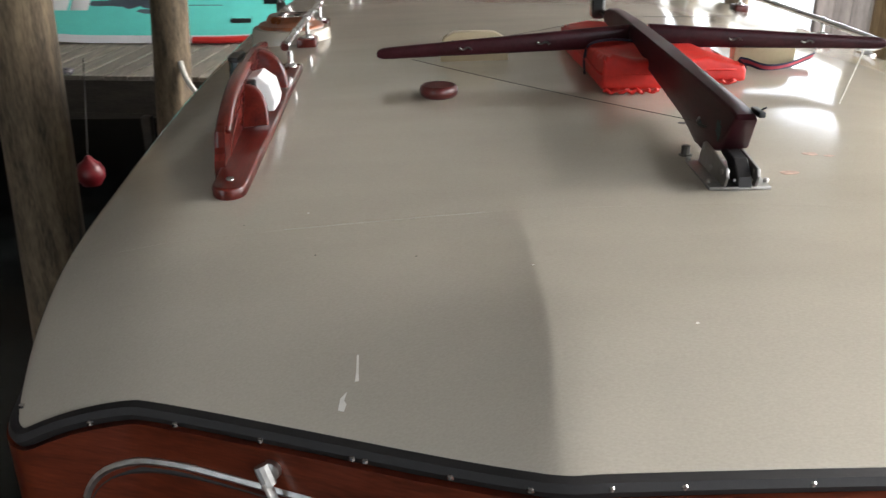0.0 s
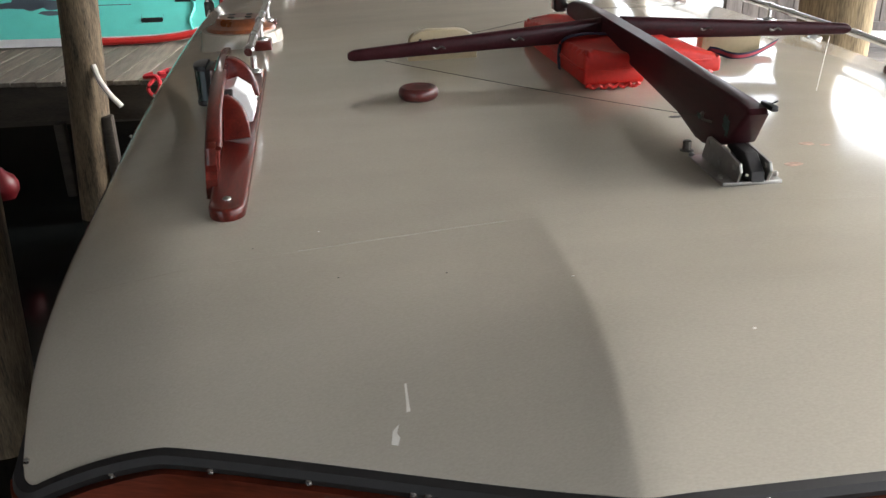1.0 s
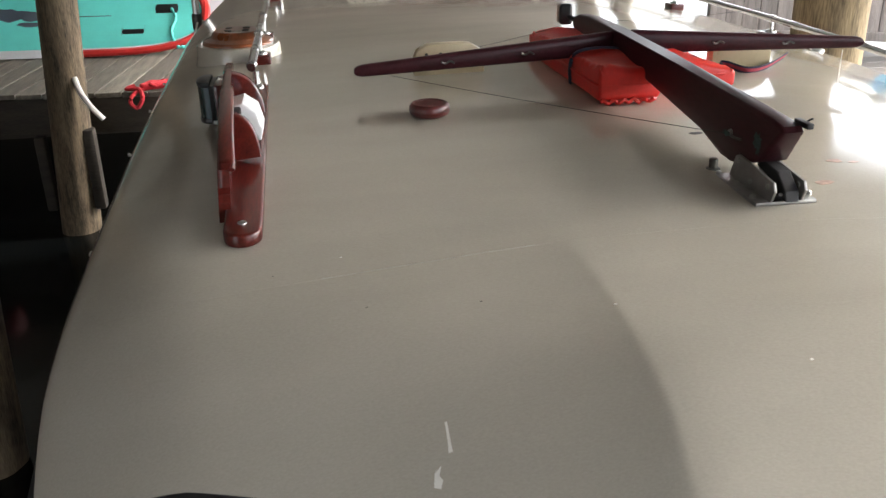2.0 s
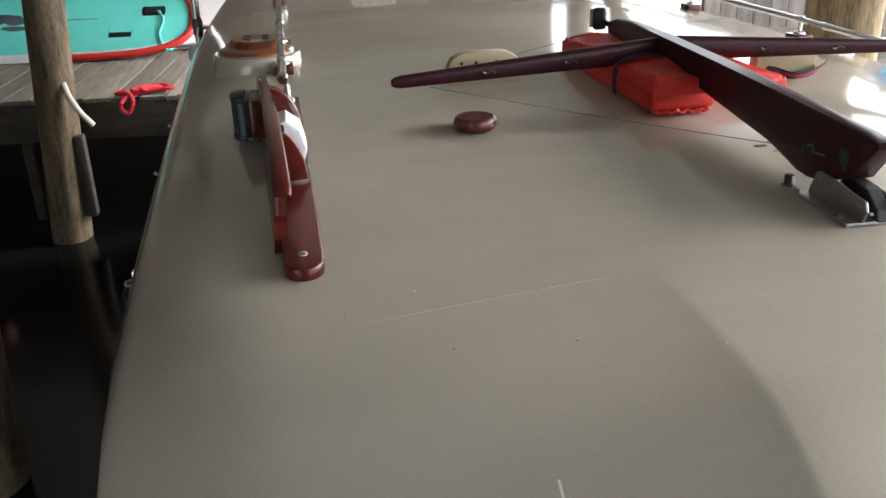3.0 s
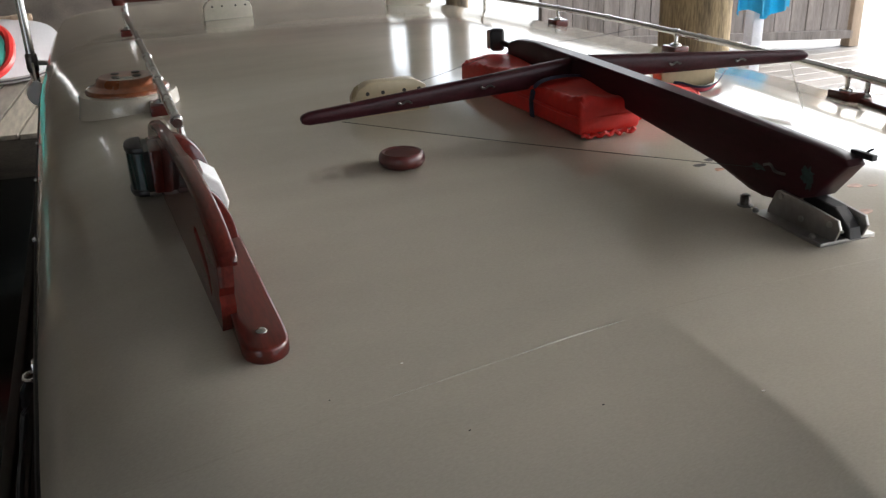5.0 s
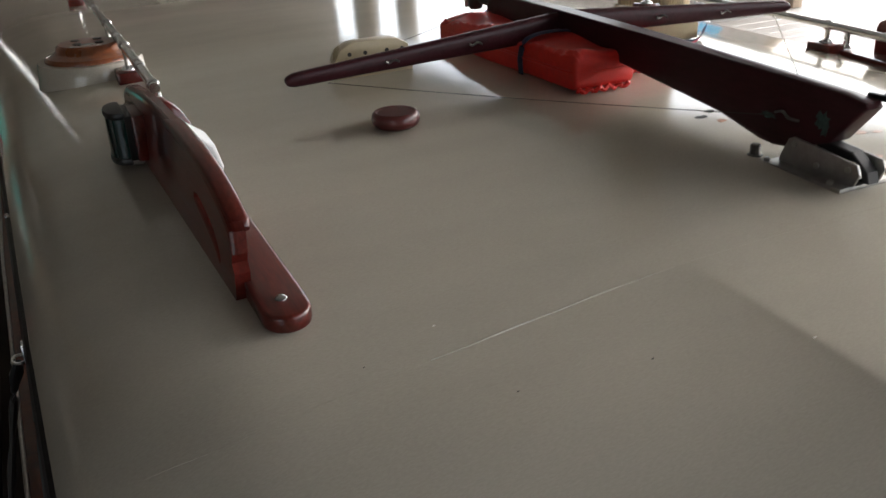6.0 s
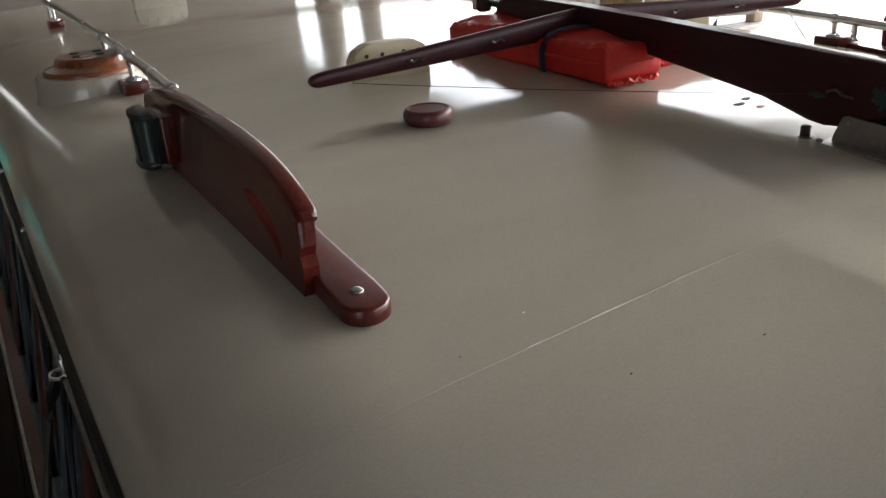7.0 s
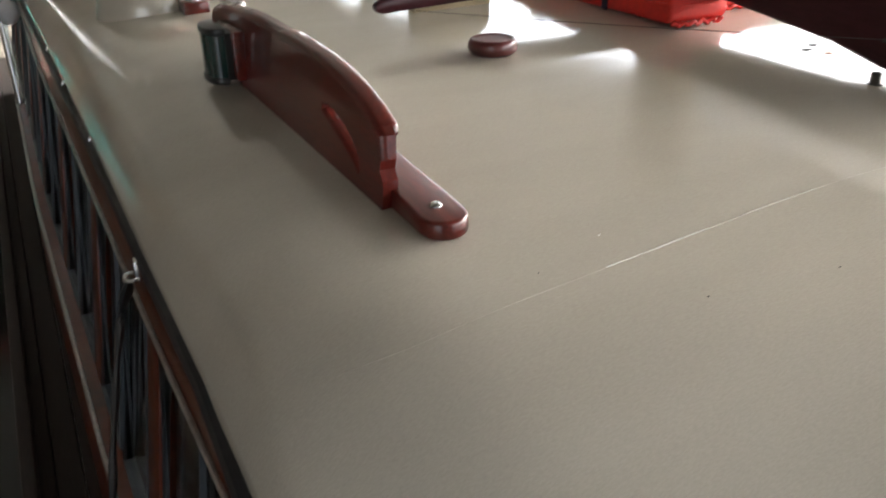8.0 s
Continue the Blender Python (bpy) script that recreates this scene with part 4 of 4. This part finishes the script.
def pillow(cx, cy, lx, ly, h, turn, seed, z0, taper=0.0):
    """A stuffed slab: rounded cross-sections along its length, puckered along the seams."""
    bm = bmesh.new()
    rnd = random.Random(seed)
    ph = [rnd.uniform(0, 6) for _ in range(8)]
    ca, sa = math.cos(radians(turn)), math.sin(radians(turn))
    n, m = 56, 64
    rings = []
    for j in range(m + 1):
        v = -1 + 2 * j / m
        v = math.copysign(1 - (1 - abs(v)) ** 1.6, v)
        end = max(0.0, 1 - abs(v) ** 40) ** 0.5
        ring = []
        for i in range(n):
            a = 2 * math.pi * i / n
            cx_, cz_ = math.cos(a), math.sin(a)
            u = math.copysign(abs(cx_) ** 0.17, cx_)
            w = math.copysign(abs(cz_) ** 0.24, cz_)
            near = math.exp(-((abs(v) - 0.93) / 0.07) ** 2)
            pucker = 0.0065 * near * math.sin(30 * u + ph[0] + 2 * math.sin(7 * u)) + 0.004 * near * math.sin(53 * u + ph[7]) + 0.0025 * math.exp(-((abs(u) - 0.93) / 0.12) ** 2) * math.sin(60 * v + ph[1])
            soft = 0.006 * math.sin(5 * v + 2 * u + ph[2]) + 0.003 * math.sin(11 * v - 4 * u + ph[3]) + 0.002 * math.sin(19 * u + 7 * v + ph[4])
            hh = h / 2 * (0.55 + 0.45 * end) * (1 + 0.03 * math.sin(2.5 * v + ph[5])) * (1 - 0.14 * max(0, v))
            x = u * lx / 2 * (0.90 + 0.10 * end) * (1 + 0.02 * math.sin(4 * v + ph[6]))
            y = v * ly / 2
            z = h / 2 * (1 - 0.14 * max(0, v)) + w * hh + (soft + pucker if w > 0 else 0) * min(1, abs(w) * 1.5)
            slim = 1 - taper * max(0.0, u)
            ring.append(bm.verts.new((cx + x * ca - y * sa, cy + x * sa + y * ca, z0 + max(0.0, z) * slim)))
        rings.append(ring)
    for a, b in zip(rings, rings[1:]):
        for i in range(n):
            bm.faces.new((a[i], a[(i + 1) % n], b[(i + 1) % n], b[i]))
    for r in (rings[0], rings[-1]):
        c = bm.verts.new(sum((v.co for v in r), Vector()) / n)
        for i in range(n):
            bm.faces.new((r[i], r[(i + 1) % n], c))
    return bm


left_pad = part("cushion", pillow(-0.045, 2.655, 0.170, 0.72, 0.090, 1, 3, roof_z(0, 2.6) - 0.003), "red_cloth", vest, angle=80)
right_pad = part("cushion", pillow(0.172, 2.70, 0.230, 0.62, 0.078, 3, 5, roof_z(0.2, 2.7) - 0.004, 0.45), "red_cloth", vest, angle=80)
for cx, cy, lx, ly, zz, owner in ((-0.045, 2.655, 0.170, 0.72, roof_z(0, 2.6) + 0.044, left_pad), (0.172, 2.70, 0.230, 0.62, roof_z(0.2, 2.7) + 0.034, right_pad)):
    loop = []
    for k in range(41):
        a = 2 * math.pi * k / 40
        loop.append((cx + math.copysign(abs(math.cos(a)) ** 0.25, math.cos(a)) * (lx / 2 + 0.002), cy + math.copysign(abs(math.sin(a)) ** 0.12, math.sin(a)) * (ly / 2 - 0.002), zz))
    part("piping", tube(loop, 0.004, 6), "red_cloth", owner)
for cx, w, y0, zb, owner in ((-0.045, 0.150, 2.292, roof_z(0, 2.3) + 0.010, left_pad), (0.172, 0.200, 2.388, roof_z(0.2, 2.4) + 0.008, right_pad)):
    hem = [(cx - w / 2 + w * k / 20, y0 + 0.003 * math.sin(k * 2.3), zb + 0.004 * math.sin(k * 1.7)) for k in range(21)]
    part("hem", tube(hem, [0.004 + 0.0025 * abs(math.sin(k * 1.9)) for k in range(21)], 7), "red_cloth", owner)
zt = roof_z(0, 2.5)
band = curve_points([(-0.130, 2.535, zt + 0.002), (-0.134, 2.53, zt + 0.05), (-0.118, 2.525, zt + 0.090), (-0.05, 2.52, zt + 0.102), (0.02, 2.515, zt + 0.092), (0.036, 2.51, zt + 0.05)], 24)
part("strap", tube(band, 0.013, 8, flat=0.25), "strap", vest, "navy webbing strap")
tail = curve_points([(0.285, 2.40, zt + 0.02), (0.32, 2.47, zt + 0.015), (0.335, 2.58, zt + 0.022), (0.37, 2.585, zt + 0.02), (0.42, 2.56, zt + 0.006), (0.50, 2.60, zt + 0.005), (0.625, 2.715, zt + 0.012)], 36)


def ribbon(pts, w, tilt):
    bm = bmesh.new()
    rows = []
    for i, p in enumerate(pts):
        d = (pts[min(i + 1, len(pts) - 1)] - pts[max(i - 1, 0)]).normalized()
        s = d.cross(Vector((0, 0, 1))).normalized() * (w * math.cos(tilt)) + Vector((0, 0, w * math.sin(tilt)))
        n = Vector((0, 0, 0.0012))
        rows.append([bm.verts.new(p - s - n), bm.verts.new(p + s - n), bm.verts.new(p + s + n), bm.verts.new(p - s + n)])
    for a, b in zip(rows, rows[1:]):
        for k in range(4):
            bm.faces.new((a[k], a[(k + 1) % 4], b[(k + 1) % 4], b[k]))
    bm.faces.new(rows[0])
    bm.faces.new(rows[-1])
    return bm


part("strap_end", ribbon(tail, 0.014, 1.0), "strap", vest, "navy webbing strap end with a red stripe")
part("strap_stripe", ribbon([p + Vector((0, -0.002, 0.001)) for p in tail], 0.005, 1.0), "strap_red", vest, "red stripe on the webbing")

# ---- surroundings ----
DOCK = 1.05
solo("water", box((-400, -400, -0.6), (400, 400, -0.3)), "water", (0, 0, -0.3), "dark still harbour water", "water", kind="structure", smooth=False)


def pile(x, y, r, top, label, lean=(0, 0), z0=-1.2, seed=1, mat="pile"):
    bm = bmesh.new()
    rnd = random.Random(seed)
    ph = [rnd.uniform(0, 6.3) for _ in range(4)]
    rows = []
    for i in range(25):
        k = i / 24
        zz = z0 + (top - z0) * k
        rows.append([bm.verts.new((x + lean[0] * (zz - DOCK) + r * (1.06 - 0.12 * k) * (1 + 0.03 * math.sin(3 * a + ph[0] + k) + 0.02 * math.sin(7 * a + 9 * k + ph[1])) * math.cos(a) + 0.012 * math.sin(5 * k + ph[2]),
                                   y + lean[1] * (zz - DOCK) + r * (1.06 - 0.12 * k) * (1 + 0.03 * math.sin(2 * a + ph[3])) * math.sin(a), zz)) for a in [2 * math.pi * j / 28 for j in range(28)]])
    for a, b in zip(rows, rows[1:]):
        for j in range(28):
            bm.faces.new((a[j], a[(j + 1) % 28], b[(j + 1) % 28], b[j]))
    bm.faces.new(rows[0])
    bm.faces.new(rows[-1])
    return solo("timber_pile", bm, mat, (x, y, z0), label, "pile", group="wooden piles")


CEIL = 4.7
pile(-3.24, 9.05, 0.185, CEIL, "weathered round timber pile beside the dock", (0.065, 0), seed=1)
pile(-2.94, 5.0, 0.190, CEIL, "thick dark timber pile standing in the water", (0.05, 0), seed=2)
pile(3.30, 13.0, 0.20, CEIL, "timber pile at the open end of the boathouse", seed=5)
pile(3.95, 13.0, 0.17, CEIL, "timber pile at the open end of the boathouse", seed=6)
# this pile takes the lightened wood, coloured as if the sun struck it
pile(2.05, 4.74, 0.20, CEIL, "weathered timber pile beside the boat, sunlight put into its colour", (-0.01, 0), seed=3, mat="sunny_pile")

# dock beyond the boat's side
dock = thing("dock", (-5, 10.5, DOCK), "weathered plank dock with a dark edge beam", "dock", kind="structure")
slope = -0.12
for i in range(34):
    x0 = -9.2 + i * 0.268
    yf = 9.32 + slope * (x0 + 3)
    bm = box((x0, yf, DOCK - 0.05), (x0 + 0.248, yf + 5.4, DOCK), 0.006, 1)
    for v in bm.verts:
        v.co.x += 0.10 * (v.co.y - 9.3)
    part("plank", bm, "dock", dock)
bm = box((-9.2, 0, DOCK - 0.42), (-0.1, 0.08, DOCK - 0.055), 0.01)
for v in bm.verts:
    v.co.y += 9.36 + slope * (v.co.x + 3)
part("edge_beam", bm, "beam", dock)
bm = box((-9.2, 3.5, -0.4), (-0.1, 3.6, DOCK - 0.06))
for v in bm.verts:
    v.co.y += 9.36
part("back_skirt", bm, "beam", dock)


# paddle boards propped on the dock
def paddle_board(cx, y0, z0, length, width, tilt, turn, name_label):
    t = thing("paddle_board", (cx, y0, z0), name_label, "paddle board")
    c, s = math.cos(radians(tilt)), math.sin(radians(tilt))
    ct, st = math.cos(radians(turn)), math.sin(radians(turn))

    def place(u, v, w):
        # u along the board, v across it (0 at its lower edge), w out of its face
        x, y, z = u, v * c - w * s, v * s + w * c
        y, z = v * c + w * s, v * s - w * (-c)
        return Vector((cx + x * ct - y * st, y0 + x * st + y * ct, z0 + z))

    def outline(scale, n=48):
        pts = []
        for k in range(n):
            a = 2 * math.pi * k / n
            e = 0.42
            u = length / 2 * math.copysign(abs(math.cos(a)) ** e, math.cos(a))
            w = width / 2 * math.copysign(abs(math.sin(a)) ** (0.75), math.sin(a))
            pts.append((u * (1 - (1 - scale) * width / length), w * scale + width / 2))
        return pts

    def slab(scale, w0, w1, inset=0.0):
        bm = bmesh.new()
        lo = [bm.verts.new(place(u, v, w0)) for u, v in outline(scale)]
        hi = [bm.verts.new(place(u, v, w1)) for u, v in outline(scale - inset)]
        bm.faces.new(lo)
        bm.faces.new(hi)
        for k in range(len(lo)):
            bm.faces.new((lo[k], lo[(k + 1) % len(lo)], hi[(k + 1) % len(hi)], hi[k]))
        return bm
    part("rail_body", slab(1.0, 0.0, 0.10), "white_hull", t, "pale rounded rail")
    line = [place(u, v, 0.045) for u, v in outline(1.003, 160) if u > length / 2 - 1.75]
    line = sorted(line, key=lambda p: math.atan2(p.z - z0 - width / 2 * s, p.x - cx - length / 2 + 1.75))
    part("red_rail", tube(line, 0.055, 8, flat=0.8), "board_red", t, "red rail stripe round the tail")
    deck_pad = part("deck_pad", slab(0.975, 0.10, 0.112, 0.01), "teal", t, "turquoise deck pad")

    def patch(name, u0, u1, v0, v1, mat, label, h=0.014):
        bm = bmesh.new()
        q = [(u0, v0), (u1, v0), (u1, v1), (u0, v1)]
        lo = [bm.verts.new(place(u, v, 0.110)) for u, v in q]
        hi = [bm.verts.new(place(u, v, 0.112 + h)) for u, v in q]
        bm.faces.new(lo)
        bm.faces.new(hi)
        for k in range(4):
            bm.faces.new((lo[k], lo[(k + 1) % 4], hi[(k + 1) % 4], hi[k]))
        bevel(bm, bm.edges[:], min(0.012, h * 0.4), 2)
        return part(name, bm, mat, t, label)
    e = length / 2
    return t, patch, place, e


sup, patch, place, e = paddle_board(-4.08, 11.35, DOCK + 0.02, 3.9, 1.10, 40, -4, "turquoise inflatable paddle board with red rails propped on the dock")
patch("grip", e - 1.0, e - 0.73, 0.20, 0.245, "black", "black grip handle", 0.04)
patch("grip", e - 1.0, e - 0.73, 0.84, 0.885, "black", "black grip handle", 0.04)
patch("fin_box", e - 0.62, e - 0.34, 0.52, 0.62, "black", "black tow plug", 0.05)
def blob(u0, u1, v0, v1, seed):
    """A rounded printed shape on the deck pad."""
    rnd = random.Random(seed)
    bm = bmesh.new()
    ring = []
    for k in range(28):
        a = 2 * math.pi * k / 28
        r = 1 + 0.22 * math.sin(2 * a + rnd.uniform(0, 0.4) + seed) + 0.10 * math.sin(5 * a + seed)
        ring.append(((u0 + u1) / 2 + e - 1.9 + (u1 - u0) / 2 * r * math.cos(a), (v0 + v1) / 2 + (v1 - v0) / 2 * r * math.sin(a)))
    lo = [bm.verts.new(place(u, v, 0.111)) for u, v in ring]
    hi = [bm.verts.new(place(u, v, 0.114)) for u, v in ring]
    bm.faces.new(hi)
    for k in range(28):
        bm.faces.new((lo[k], lo[(k + 1) % 28], hi[(k + 1) % 28], hi[k]))
    part("print", bm, "slate", sup, "slate grey printed shape", smooth=False)


for i, (u0, u1, v0, v1) in enumerate(((-1.0, -0.55, 0.48, 0.60), (-0.72, -0.34, 0.44, 0.68), (-0.44, -0.08, 0.46, 0.62), (-0.40, -0.02, 0.37, 0.43))):
    blob(u0, u1, v0, v1, i + 1)
patch("print", 0.3 + e - 1.9, 0.75 + e - 1.9, 0.50, 0.512, "slate", "slate grey printed line", 0.002)
for u0 in (-1.55, -1.27):
    patch("print", u0 + e - 1.9, u0 + 0.24 + e - 1.9, 0.42, 0.62, "white_plastic", "white printed block", 0.002)
leash = curve_points([place(e - 0.42, 0.54, 0.16), place(e - 0.36, 0.40, 0.15), place(e - 0.40, 0.22, 0.14), place(e - 0.36, 0.05, 0.14), place(e - 0.30, -0.03, 0.12), place(e - 0.20, -0.02, 0.12)], 30)
part("leash", tube(leash, [0.018 + 0.006 * math.sin(i * 1.9) for i in range(31)], 8), "teal", sup, "turquoise coiled leash")
part("loop", tube([place(e - 0.02 + 0.03 * math.sin(k * 0.52), 0.55 + 0.10 * math.cos(k * 0.52), 0.08) for k in range(13)], 0.012, 6), "black", sup, "black end loop")

# white board propped behind the turquoise one
def white_board():
    t = thing("white_board", (-3.2, 11.75, DOCK), "white board propped on the dock behind the turquoise board", "board")
    c, sn = math.cos(radians(38)), math.sin(radians(38))
    bm = bmesh.new()
    pts = []
    for k in range(40):
        a = 2 * math.pi * k / 40
        pts.append((-3.3 + 1.72 * math.copysign(abs(math.cos(a)) ** 0.35, math.cos(a)), 0.48 + 0.48 * math.copysign(abs(math.sin(a)) ** 0.7, math.sin(a))))
    lo = [bm.verts.new((x, 11.72 + v * c, DOCK + 0.01 + v * sn)) for x, v in pts]
    hi = [bm.verts.new((x, 11.72 + v * c - 0.09 * sn, DOCK + 0.01 + v * sn + 0.09 * c)) for x, v in pts]
    bm.faces.new(lo)
    bm.faces.new(hi)
    for k in range(40):
        bm.faces.new((lo[k], lo[(k + 1) % 40], hi[(k + 1) % 40], hi[k]))
    part("body", bm, "white_hull", t)
    part("edge_line", tube([(x, 11.72 + v * c - 0.045 * sn, DOCK + 0.01 + v * sn + 0.045 * c) for x, v in pts + pts[:1]], 0.012, 6), "rope_grey", t, "grey edge line")


white_board()
stick = thing("oar", (-2.3, 12.5, DOCK + 0.6), "brown wooden oar lying across the white board", "oar")
part("shaft", tube([(-3.4, 12.5, DOCK + 0.66), (-2.1, 12.45, DOCK + 0.66)], 0.035, 8), "lumber", stick)
part("blade", box((-2.1, 12.39, DOCK + 0.62), (-1.85, 12.51, DOCK + 0.70), 0.02), "lumber", stick)

# red rope, hose, buoy on the piles and dock
loops = [(-2.48 + 0.13 * math.cos(k * 0.62) + 0.03 * k / 4, 9.42 + 0.10 * math.sin(k * 0.62 * 1.3), DOCK + 0.03 + 0.03 * abs(math.sin(k * 1.7))) for k in range(22)]
loops += [(-2.56, 9.33, DOCK + 0.02), (-2.66, 9.24, DOCK - 0.03), (-2.68, 9.23, DOCK - 0.10), (-2.62, 9.23, DOCK - 0.15), (-2.56, 9.24, DOCK - 0.05), (-2.60, 9.3, DOCK + 0.03), (-2.72, 9.32, DOCK + 0.03), (-2.64, 9.36, DOCK + 0.05)]
solo("red_rope", tube(curve_points(loops, 90), 0.022, 7), "rope_red", (-2.6, 9.4, DOCK), "coiled red rope on the dock edge", "rope")
solo("hose_stub", tube(curve_points([(-3.10, 8.92, 1.30), (-3.05, 8.86, 1.16), (-2.97, 8.84, 1.02), (-2.88, 8.84, 0.90)], 14), 0.028, 8), "pale_cord", (-3.1, 8.9, 0.9), "pale pipe stub fixed to the pile", "pipe")
gl = [(-4.55 + 0.10 * math.cos(k * 0.9), 9.5 + 0.06 * math.sin(k * 1.4), DOCK + 0.03 + 0.03 * math.sin(k * 2.1) ** 2) for k in range(22)]
solo("grey_rope", tube(curve_points(gl, 90), 0.022, 6), "rope_grey", (-4.5, 9.5, DOCK), "bundle of grey rope on the dock edge", "rope")
bl = Vector((-3.95, 8.3, 0.33))
buoy = thing("buoy", bl, "red round buoy hanging on a thin line by the dock", "buoy")
part("ball", lathe([(0.02, -0.14), (0.09, -0.12), (0.135, -0.05), (0.14, 0.02), (0.11, 0.09), (0.05, 0.135), (0.03, 0.17), (0.02, 0.18)], bl, 24), "buoy", buoy)
part("line", tube([bl + Vector((0, 0, 0.17)), bl + Vector((-0.25, 0.95, 0.95))], 0.006, 6), "cord", buoy)
wedge = thing("pile_cleat", (-3.05, 9.0, 0.2), "dark timber cleat bolted to the pile", "cleat")
part("block", box((-3.13, 8.92, -0.05), (-3.02, 9.05, 0.78), 0.02), "beam", wedge)
wedge2 = thing("pile_cleat", (-3.53, 9.0, 0.2), "dark timber cleat bolted to the pile", "cleat")
part("block", box((-3.60, 8.95, -0.05), (-3.50, 9.08, 0.72), 0.02), "beam", wedge2)

# dock and fence on the bright side
dk2 = thing("side_dock", (5, 7, DOCK), "sunlit weathered plank dock", "dock", kind="structure")
for i in range(30):
    y0 = 2.2 + i * 0.268
    # plank colour turned down here because the sun overexposes this dock
    part("plank", box((2.75, y0, DOCK - 0.05), (9.5, y0 + 0.250, DOCK), 0.006, 1), "dimmed_dock", dk2)
part("edge_beam", box((2.72, 2.2, DOCK - 0.42), (2.80, 10.2, DOCK - 0.055), 0.01), "beam", dk2)
fence = thing("fence", (6, 9.4, DOCK), "silvered vertical board fence behind the dock", "fence", kind="structure")
f0, f1 = Vector((7.45, 8.86, DOCK)), Vector((3.9, 10.29, DOCK))
dirv = (f1 - f0).normalized()
ang = math.atan2(dirv.y, dirv.x)
nb = int((f1 - f0).length / 0.19)
rnd = random.Random(4)
for i in range(nb):
    p = f0 + dirv * (i * 0.19)
    bm = box((0.0, -0.012, 0.0), (0.18, 0.012, 1.75 + rnd.uniform(-0.02, 0.02)), 0.004, 1)
    bm.transform(Matrix.Translation(p + Vector((0, 0, 0.12))) @ Matrix.Rotation(ang, 4, "Z"))
    part("board", bm, "fence", fence)
for h in (0.10, 1.6):
    bm = box((0.0, 0.015, 0.0), ((f1 - f0).length, 0.07, 0.10), 0.005, 1)
    bm.transform(Matrix.Translation(f0 + Vector((0, 0, h))) @ Matrix.Rotation(ang, 4, "Z"))
    part("rail", bm, "fence", fence)
bm = box((0.0, -0.030, 0.0), ((f1 - f0).length, -0.016, 1.7))
bm.transform(Matrix.Translation(f0 + Vector((0, 0, 0.14))) @ Matrix.Rotation(ang, 4, "Z"))
part("backing", bm, "wall", fence)
part("end_post", box((7.40, 8.80, DOCK), (7.55, 8.95, DOCK + 2.0), 0.01), "lumber", fence, "pale end post")

wp3 = thing("white_post", (4.38, 7.0, DOCK), "white painted square post on the dock", "post")
part("shaft", box((4.32, 6.94, DOCK), (4.44, 7.06, 3.3), 0.01), "white_hull", wp3)
bm = bmesh.new()
rows = []
for i in range(25):
    u = i / 24
    x = 4.08 + 0.58 * u
    fold = 0.05 * math.sin(14 * u) + 0.03 * math.sin(31 * u)
    rows.append([bm.verts.new((x, 6.86 + fold * k, 1.90 + 0.05 * math.sin(9 * u) + (2.75 - 1.90) * (1 - k))) for k in (0.0, 0.35, 0.7, 1.0)])
for a, b in zip(rows, rows[1:]):
    for k in range(3):
        bm.faces.new((a[k], a[k + 1], b[k + 1], b[k]))
back = bmesh.ops.solidify(bm, geom=bm.faces[:], thickness=0.008)
solo("blue_towel", bm, "blue", (4.36, 6.88, 1.90), "light blue towel hanging on the white post", "towel")

# boathouse shell: unseen, it shapes the light and the reflections
# unseen sheets deduced from the deck's reflections; the dock wing is added for light
solo("ceiling", prism([(-2.8, 3.0), (5.0, 3.0), (6.2, 3.8), (6.2, 5.8), (4.2, 6.75), (3.0, 8.2), (3.3, 15.2), (-9.3, 15.2), (-9.3, 10.2), (-2.8, 10.2)], 2, CEIL, CEIL + 0.02,
     holes=[[(3.45, 5.85), (3.51, 5.87), (4.03, 4.5), (3.97, 4.48)]]), "sheet", (0, 8, CEIL), "unseen translucent white boathouse roof sheets that let soft light through", "ceiling", kind="structure", smooth=False)
# opaque boards out of view, added to darken the foreground
solo("ceiling_light_block", prism([(-9.3, -5.0), (1.4, -5.0), (1.4, -3.6), (4.0, -1.75), (4.0, 2.0), (5.0, 3.0), (-2.8, 3.0), (-2.8, 10.2), (-9.3, 10.2)], 2, CEIL, CEIL + 0.15), "ceiling", (-5, 3, CEIL), "unseen pale boarded ceiling added to shade the bow and dock", "ceiling", kind="structure", smooth=False)
# walls out of view, added to block light and darken reflections
solo("wall_far", box((-9.4, 15.0, -0.4), (3.5, 15.15, 4.85)), "wall", (-5, 15, -0.4), "unseen dark boarded wall added to hold back light", "wall", kind="structure", smooth=False)
solo("front_left_light_block", box((-4.2, -5.15, -0.4), (1.4, -5.0, 4.85)), "wall", (-5, -5, -0.4), "unseen dark boarded wall added to hold back light", "wall", kind="structure", smooth=False)
solo("side_light_block", box((-9.45, -5.15, -0.4), (-9.3, 15.15, 4.85)), "wall", (-9.4, 2, -0.4), "unseen dark boarded wall added to hold back light", "wall", kind="structure", smooth=False)
